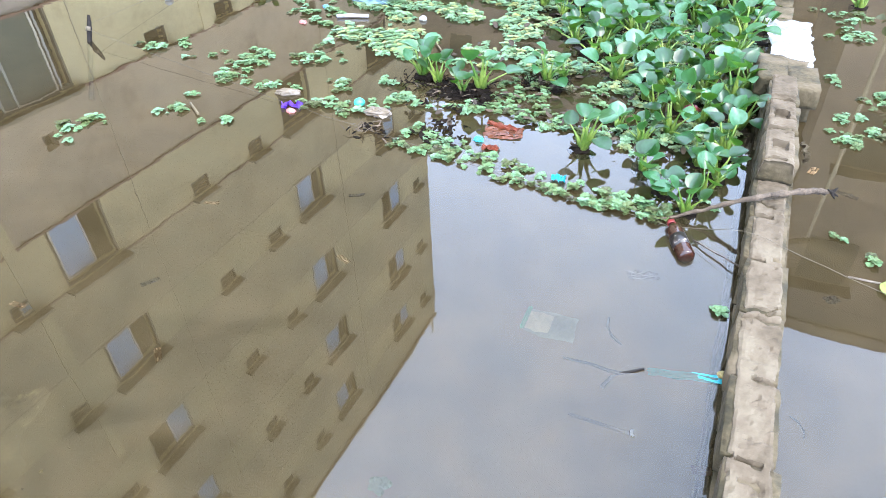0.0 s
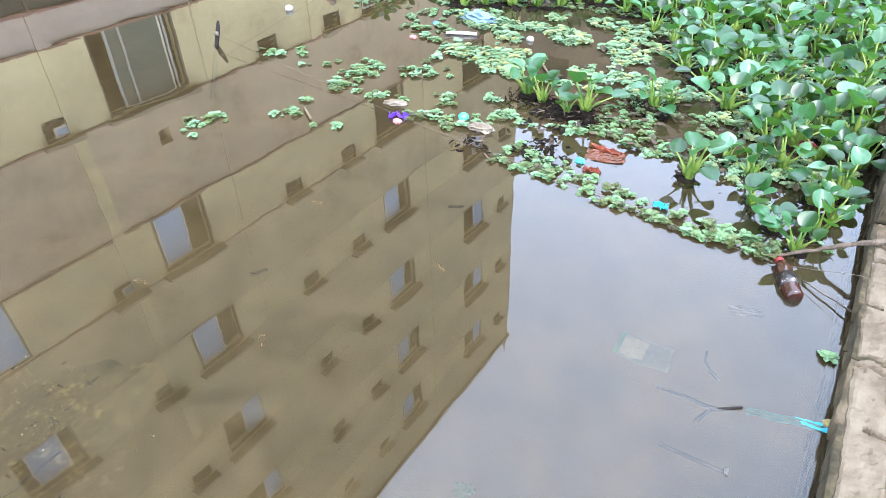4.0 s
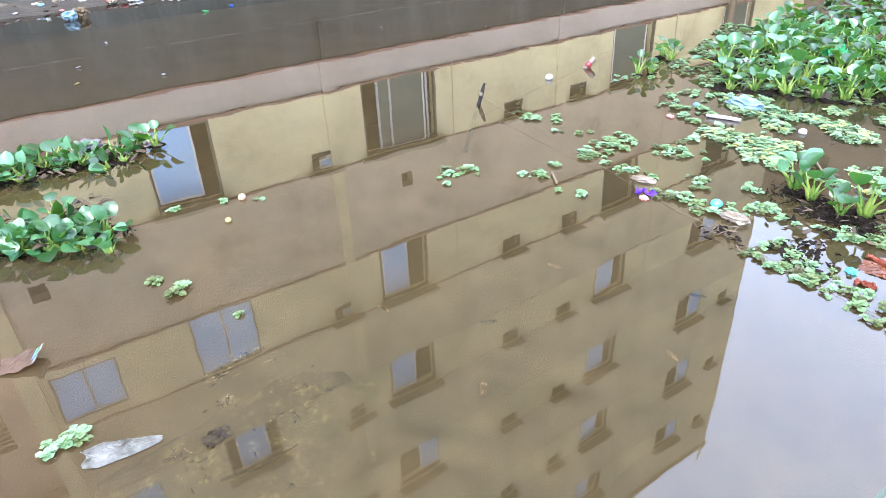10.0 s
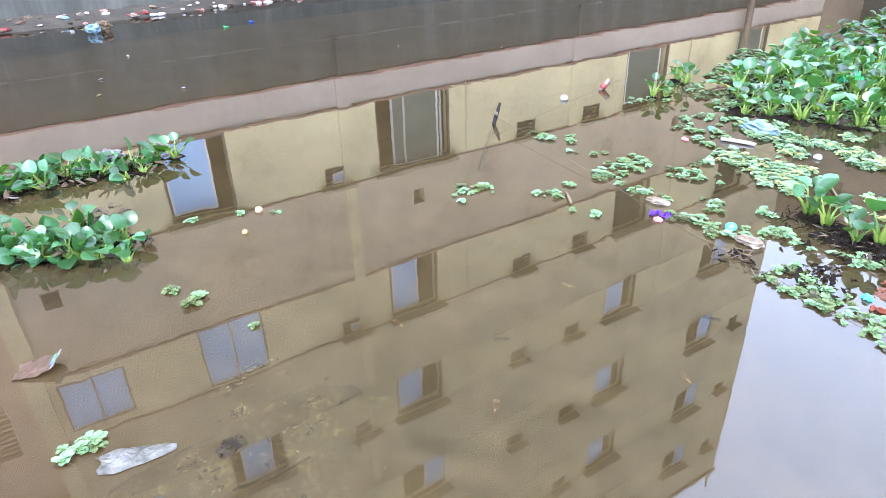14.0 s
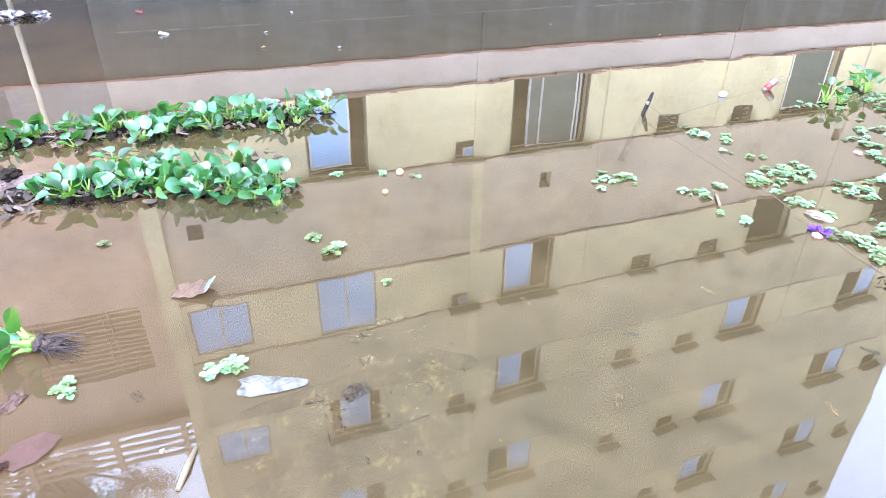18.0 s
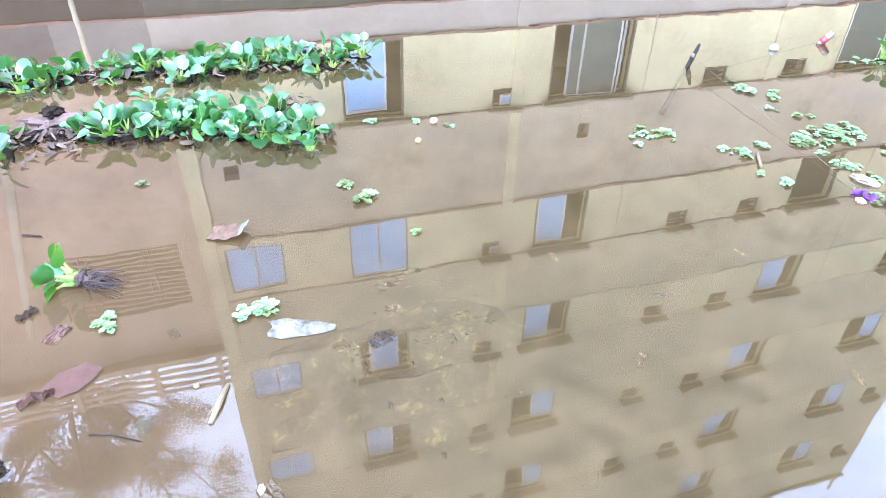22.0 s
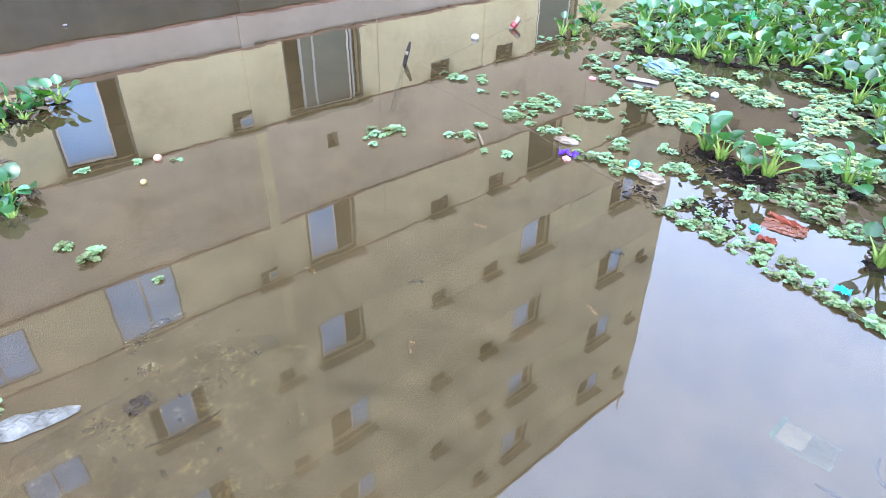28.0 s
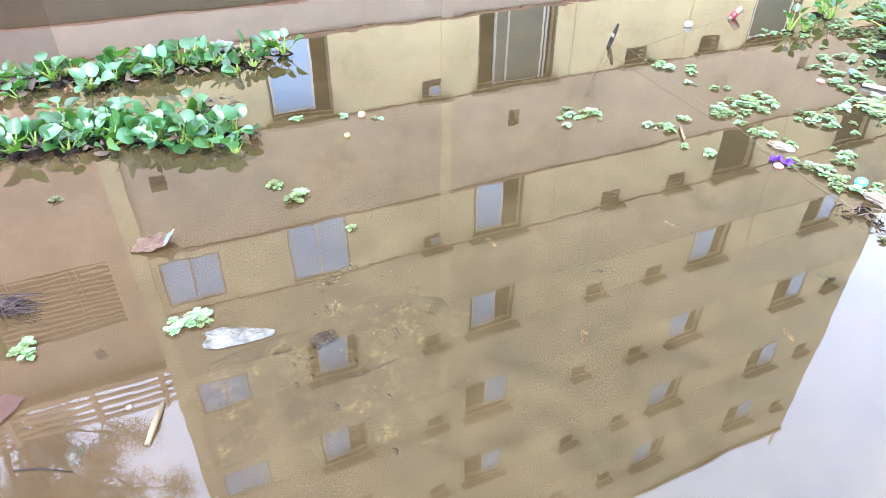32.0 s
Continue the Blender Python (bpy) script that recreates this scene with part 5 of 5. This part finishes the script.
foil_wrapper()
cp = wrapper("card_packet", -2.335, -0.395, 0.13, 0.11, CARD, 25, "brown card packet with a printed white end, half sunk", 68, 0.012, 0.008, "packet", -10)
fl = wrapper("printed_end", 0, 0, 0.024, 0.105, P_WHITE, 26, "white torn end with green and blue print", 0, 0.0, 0.004, "packet", 0)
fl.parent = cp
fl.matrix_basis = pose(0.070, 0, 0.009, 0, -30, 0)
for k in ("category", "kind", "group"):
    if k in fl:
        del fl[k]
for dy, m in ((0.018, P_GREEN), (-0.004, P_TEAL), (-0.024, P_DBLUE)):
    pr = part("print", box(-0.006, 0.006, dy - 0.006, dy + 0.006, 0.0055, 0.007), m, fl)
bm = bmesh.new()
leaf_blade(bm, Vector((-1.635, -0.905, 0.004)), Vector((-0.50, 0.9, 0.02)), 0.155, 0.105, 0.0, 0.0)
for v in bm.verts:
    v.co += noise.noise_vector(v.co * 24) * 0.022 * Vector((1, 1, 0.12))
bmesh.ops.solidify(bm, geom=list(bm.faces), thickness=0.0015)
for f in bm.faces:
    f.smooth = False
tagged(part("brown_leaf", bm, LEAF_BROWN), "large wet reddish brown leaf awash on the water", "leaf")
wrapper("brown_leaf", -1.625, -0.925, 0.035, 0.10, LEAF_BROWN, 28, "curled dark brown leaf floating on the water", 20, 0.006, 0.03, "leaf")
wrapper("brown_leaf", -2.02, -1.02, 0.03, 0.07, DEAD, 29, "small curled leaf floating on the water", 40, 0.006, 0.02, "leaf")
wrapper("brown_leaf", -3.10, 0.12, 0.09, 0.05, PALE_WOOD, 30, "dry curled leaf at the tip of the plant row", 10, 0.02, 0.04, "leaf")
crumple("sunken_bag", -1.46, -0.64, 0.03, 0.022, 0.004, P_BLUE, 31, "bluish clear bag sunk just under the surface", "bag", z=-0.012)
crumple("white_disc", -1.55, -0.505, 0.008, 0.008, 0.006, P_TAN, 33, "small pale plastic disc floating on the water", "scrap", sharp=0.2)
wrapper("brown_packet", -1.135, -0.335, 0.07, 0.05, MUDDY_PACK, 34, "soaked muddy brown packet floating on the water", 25, 0.006, 0.007, "packet")
crumple("foam_lump", -1.155, -0.355, 0.016, 0.010, 0.008, P_WHITE, 35, "pale foam crumb beside the soaked lump", "foam", sharp=0.3)
crumple("grey_bag", -4.36, 0.16, 0.05, 0.08, 0.035, WET_FILM, 36, "crumpled grey bag lying on the plant row", "bag", z=0.06)
crumple("grey_bag", -4.34, -0.42, 0.04, 0.07, 0.02, WET_FILM, 37, "dull wet bag lying on the plant row", "bag", z=0.05)
crumple("black_lump", -3.60, -1.18, 0.05, 0.05, 0.035, ROOT, 38, "black rotten lump on the pink log", "lump", z=0.06)
crumple("grey_bag", -3.26, -0.24, 0.04, 0.05, 0.025, WET_FILM, 39, "small grey bag tucked into the plant row", "bag", z=0.03)
crumple("blue_scrap", -3.24, -0.32, 0.02, 0.03, 0.01, P_DBLUE, 40, "blue film scrap at the plant row's edge", "scrap")
crumple("log", -3.56, -1.19, 0.075, 0.15, 0.05, PINK_WOOD, 49, "rotten pinkish log floating in the plant row", "log", z=0.015, rz=8, sharp=0.8)
crumple("log", -4.34, -0.93, 0.06, 0.12, 0.04, PINK_WOOD, 50, "small rotten greyish log floating in the plant row", "log", z=0.012, sharp=0.8)
# a sunken clear packet, a pale strip and a drowned twig near the wall
pk = wrapper("clear_packet", -0.32, 1.335, 0.15, 0.11, CLEARBAG, 41, "clear snack packet floating just under the surface", 4, -0.0065, 0.0030, "packet")
# added white patch: the packet's glare as a piece of its own
wrapper("packet_glare", -0.350, 1.330, 0.07, 0.085, PACK_GLARE, 48, "white patch painted as the glare on the clear packet", 4, -0.0018, 0.0014, "packet")
wrapper("green_edge", -0.392, 1.335, 0.014, 0.105, P_GREEN, 45, "green sealed edge of the clear packet", 2, -0.0012, 0.0008, "packet")
wrapper("cyan_strip", 0.075, 1.298, 0.20, 0.030, P_CYAN, 42, "faded cyan plastic strip trailing under the water", 8, -0.006, 0.008, "strip", -7)
crumple("yellow_tip", 0.158, 1.328, 0.014, 0.012, 0.010, P_YELLOW, 43, "yellow knotted end of the cyan strip", "scrap")
strand("drowned_twig", ((-0.035, 1.268, 0.004), (-0.06, 1.250, 0.001), (-0.085, 1.235, -0.004), (-0.12, 1.235, -0.010), (-0.17, 1.245, -0.016), (-0.25, 1.25, -0.03)), (0.003, 0.004, 0.005, 0.005, 0.004, 0.003), BLACKWOOD, "dark forked twig half sunk in the water", "twig", 6)
strand("drowned_twig", ((-0.085, 1.235, -0.004), (-0.11, 1.215, -0.010), (-0.125, 1.18, -0.02)), (0.004, 0.005, 0.006), BLACKWOOD, "short sunken side twig", "twig", 6)
strand("drowned_reed", ((-0.18, 1.06, -0.02), (-0.02, 1.06, -0.015)), (0.005, 0.005), WOOD, "faint sunken reed under the surface", "reed", 5)
wrapper("cloth_strip", 0.300, 2.50, 0.030, 0.13, PALE_WOOD, 47, "twisted wet tan cloth hanging over the bricks", 8, 0.10, 0.03, "cloth", 65)
crumple("yellow_leaf", 0.22, 3.36, 0.04, 0.02, 0.010, P_YELLOW, 44, "wet yellow leaf on the wall end", "leaf", z=0.06)
def floating_leaf():
    """A lone leaf lying flat on the water, its stalk under it."""
    f = tagged(empty("floating_leaf", (0.60, 1.84, 0.004)), "single yellowing hyacinth leaf floating flat by the wall", "leaf")
    bm = bmesh.new()
    leaf_blade(bm, Vector((0, 0, 0.002)), Vector((-0.35, 1, 0.04)), 0.085, 0.085, 0.12, 0.02)
    part("blade", bm, STALK, f)
    bm = bmesh.new()
    tube(bm, [Vector((0, 0, 0.002)), Vector((0.01, -0.03, 0.0)), Vector((0.005, -0.06, -0.006))], (0.004, 0.005, 0.004), 6)
    part("stalk", bm, STALK, f)


floating_leaf()


def silt_heap():
    """Pale scum and rubbish in a heap just under the surface."""
    bm = bmesh.new()
    lump(bm, (-1.72, 0.14, -0.336), 0.50, 0.60, 0.024, 3, 0.3, 4, 4)
    tagged(part("silt_heap", bm, HEAP), "low heap of silt just under the surface", "silt heap")
    rnd = random.Random(61)
    clots = ((-1.866, 0.12, 0.022), (-1.90, 0.16, 0.02), (-1.925, 0.21, 0.02), (-1.93, 0.27, 0.022), (-1.73, 0.12, 0.02), (-1.735, 0.125, 0.012), (-1.79, 0.33, 0.045), (-1.70, 0.35, 0.06), (-1.62, 0.36, 0.05), (-1.62, -0.06, 0.03), (-1.51, -0.06, 0.035), (-1.56, 0.23, 0.04), (-1.70, 0.15, 0.13), (-1.55, 0.10, 0.15), (-1.45, 0.3, 0.2))
    for n, (m, lab, cnt, s0, s1) in enumerate(((SCUM, "pale yellowish scum flecks gathered over the silt heap", 800, 0.0006, 0.0024), (SCUM, "pale rotten flecks just under the surface", 380, 0.0012, 0.0042), (DEAD, "dark rotten scraps on the silt heap", 60, 0.006, 0.020), (SCUM, "cloudy yellowish scum patches under the surface", 70, 0.003, 0.009))):
        verts, faces = [], []
        for q in range(cnt):
            cx, cy, spread = clots[rnd.randrange(len(clots))]
            x, y = rnd.gauss(cx, spread), rnd.gauss(cy, spread)
            s = rnd.uniform(s0, s1) * (0.6 + 0.8 * rnd.random() ** 3)
            a, k = rnd.uniform(0, 6.28), rnd.uniform(0.5, 1.6)
            z = rnd.uniform(-0.004, 0.0009) if n == 0 else -s - rnd.uniform(0.002, 0.012)
            i = len(verts)
            rim = [(x + s * k * math.cos(a + q2) * rnd.uniform(0.35, 1.3), y + s / k * math.sin(a + q2) * rnd.uniform(0.35, 1.3), z) for q2 in (0, 1.05, 2.1, 3.14, 4.2, 5.25)]
            verts += rim + [(x, y, z + s * 0.45), (x, y, z - s * 0.3)]
            for e in range(6):
                faces += [(i + e, i + (e + 1) % 6, i + 6), (i + (e + 1) % 6, i + e, i + 7)]
        me = bpy.data.meshes.new("heap_flecks")
        me.from_pydata(verts, [], faces)
        me.materials.append(m)
        tagged(new("heap_flecks", me), lab, "scraps", kind="stuff")
    wrapper("sunken_cloth", -1.60, 0.045, 0.06, 0.09, DEAD, 62, "brown cloth rag sunk on the silt heap", 10, -0.001, 0.022, "cloth")
    strand("sunken_branch", ((-1.45, 0.0, -0.012), (-1.42, 0.10, -0.004), (-1.44, 0.22, -0.012)), (0.004, 0.005, 0.003), WOOD, "thin bent branch sunk below the surface", "branch", 5)


silt_heap()
for n, (x, y, rz) in enumerate(((-1.68, 1.44, 20), (-1.29, 0.77, -40), (-1.04, 1.35, -20), (-1.85, 0.75, 5), (-1.55, 1.0, 60), (-1.2, 1.7, 30))):
    wrapper("sunken_leaf", x, y, 0.06, 0.022, TAN_LEAF if n < 4 else DEAD, 70 + n, "pale leaf drifting just under the surface", rz, -0.001, 0.003, "leaf")


def specks():
    """Tiny pale crumbs on the surface."""
    rnd = random.Random(91)
    bm = bmesh.new()
    for q in range(130):
        x, y = rnd.uniform(-5, 0.9), rnd.uniform(-1.6, 4.5)
        if q > 95:
            x, y = rnd.gauss(-1.7, 0.35), rnd.gauss(0.2, 0.5)
        if abs(x - 0.22) < 0.1:
            continue
        s = rnd.uniform(0.0006, 0.0015)
        lump(bm, (x, y, 0.001), s, s, s * 0.6, q, 0.3, 3, 1)
    tagged(part("surface_specks", bm, P_TAN), "tiny pale crumbs scattered on the water surface", "specks", kind="stuff")


specks()

# rubbish on the bank and drifting before it
crumple("blue_bag", -9.85, 0.84, 0.07, 0.09, 0.06, P_BLUE, 101, "crumpled blue bag at the water's edge", "bag", z=0.06)
crumple("brown_sack", -9.92, 0.97, 0.08, 0.09, 0.08, MUDDY_PACK, 102, "brown soaked sack beside the blue bag", "sack", z=0.06)
for n, (x, y, s, m, lab) in enumerate(((-10.15, 0.62, 0.07, P_WHITE, "white foam lump drifting by the bank"), (-8.41, -0.70, 0.08, P_RED, "faded red scrap drifting on the water"), (-7.11, -0.46, 0.075, P_GREY, "white foam plate drifting on the water"), (-9.09, 2.32, 0.07, P_GREEN, "pale green plant scrap drifting on the water"), (-9.27, 2.73, 0.07, P_DBLUE, "small blue scrap drifting on the water"), (-6.04, 1.02, 0.035, P_GREY, "upright white scrap drifting on the water"), (-6.90, 0.48, 0.035, P_GREY, "white plastic fork drifting on the water"), (-6.25, 0.37, 0.035, P_YELLOW, "pale yellow scrap drifting on the water"), (-5.6, 4.2, 0.025, P_TAN, "pale crumb drifting on the water"), (-6.4, 3.4, 0.025, P_TAN, "pale crumb drifting on the water"), (-7.9, 0.9, 0.03, P_GREY, "grey crumb drifting on the water"))):
    wrapper("drifting_scrap", x, y, s * 1.2, s * 0.8, m, 110 + n, lab, 37 * n, 0.012, s * 0.32, "scrap", 14)
mats = ((LABEL_INK, "whitish"), (P_GREY, "grey"), (P_RED, "red"), (P_BROWN, "brown"), (P_BLUE, "pale blue"), (P_YELLOW, "yellow"), (DEAD, "dark brown"), (P_TAN, "tan"), (P_PINK, "pink"), (LABEL_INK, "pale"))
rl = random.Random(77)
for q in range(130):
    y = rl.uniform(-5.5, 5.2)
    w = 0.55 * max(0.12, min(1.0, (3.6 - y) / 3.0)) + 0.65 * max(0.0, min(1.0, (-0.2 - y) / 0.8))
    x = -11.22 + rl.random() * w * 1.1
    m, colour = mats[rl.randrange(len(mats))]
    s = rl.uniform(0.018, 0.055)
    crumple("bank_litter", x, y, s * rl.uniform(0.7, 1.9), s, s * 0.5, m, 200 + q, colour + " plastic and card litter lying on the bank", "litter", z=0.11 * max(0, 1 - (x + 11.28) / (w * 1.25)) + 0.01, rz=rl.uniform(0, 180))

# a heap of wet sacks and film drifting before the bank
for n, (dx, dy, s, m, lab) in enumerate(((0.0, 0.0, 0.11, WET_FILM, "dull wet plastic sack drifting in a clump"), (0.10, -0.22, 0.09, ROOT, "black rotten sack drifting in a clump"), (-0.05, -0.38, 0.10, LABEL_INK, "pale torn film drifting in a clump"), (0.14, 0.18, 0.07, ROOT, "black wet lump drifting in a clump"), (0.20, -0.10, 0.06, P_TAN, "tan film scrap drifting in a clump"), (0.0, 0.30, 0.08, WET_FILM, "grey wet bag drifting in a clump"))):
    crumple("rubbish_sack", -8.5 + dx, -1.98 + dy, s * 1.2, s, s * 0.55, m, 400 + n, lab, "rubbish", z=0.01, sharp=0.9)

# sunken and stranded bits near the walker's feet
wrapper("grey_bag", -1.745, -1.075, 0.09, 0.06, P_TAN, 501, "dirty clear bag with a teal print, half sunk", 30, 0.006, 0.014, "bag")
crumple("teal_scrap", -1.735, -1.05, 0.010, 0.008, 0.006, P_TEAL, 502, "small teal scrap on the dirty bag", "scrap", z=0.016)
wrapper("brown_strip", -1.895, -0.915, 0.05, 0.09, LEAF_BROWN, 503, "wet reddish brown leaf strip awash on the water", 62, 0.003, 0.012, "leaf")
wrapper("sunken_leaf", -1.81, -0.575, 0.05, 0.03, DEAD, 504, "dark leaf sunk below the surface", 25, -0.008, 0.006, "leaf")
plant(6, -1.39, -0.985, 0.55, 0.0, 40, 20)
crumple("root_clump", -1.40, -0.985, 0.025, 0.028, 0.012, ROOT, 506, "black root clump floating on the water", "roots", sharp=0.9)
wrapper("sunken_leaf", 0.155, 1.02, 0.06, 0.026, LEAF_BROWN, 507, "reddish leaf sunk beside the brick wall", 15, -0.006, 0.004, "leaf")
wrapper("sunken_scrap", -0.12, 1.675, 0.10, 0.05, P_TAN, 508, "pale film scrap sunk below the surface", 20, -0.012, 0.006, "scrap")
wrapper("white_scrap", -0.02, 1.05, 0.010, 0.020, P_WHITE, 509, "small white plastic scrap floating on the water", 15, 0.003, 0.006, "scrap")
strand("drowned_twig", ((-0.17, 1.44, -0.012), (-0.165, 1.40, -0.008), (-0.145, 1.365, -0.008), (-0.11, 1.345, -0.010)), (0.003, 0.005, 0.006, 0.003), BLACKWOOD, "curled dark twig sunk below the surface", "twig", 6)
strand("drowned_twig", ((0.325, 1.265, -0.004), (0.345, 1.255, -0.004), (0.358, 1.235, -0.006), (0.36, 1.21, -0.008)), (0.002, 0.003, 0.003, 0.002), BLACKWOOD, "thin curved twig sunk beside the brick wall", "twig", 5)
strand("pale_reed", ((0.465, 1.905, 0.001), (0.52, 1.905, 0.002), (0.585, 1.91, 0.001)), (0.003, 0.0035, 0.003), P_TAN, "pale reed stem floating beyond the brick wall", "reed", 6)
wrapper("sunken_leaf", 0.42, 1.775, 0.045, 0.035, DEAD, 510, "dark rotten leaf sunk beyond the brick wall", 40, -0.004, 0.006, "leaf")
wrapper("sunken_leaf", 0.355, 2.55, 0.06, 0.03, TAN_LEAF, 511, "tan rotten leaf awash beyond the brick wall", 70, 0.001, 0.006, "leaf")
wrapper("sunken_leaf", 0.47, 2.42, 0.08, 0.03, DEAD, 512, "dark leaf sunk beyond the brick wall", -20, -0.003, 0.006, "leaf")
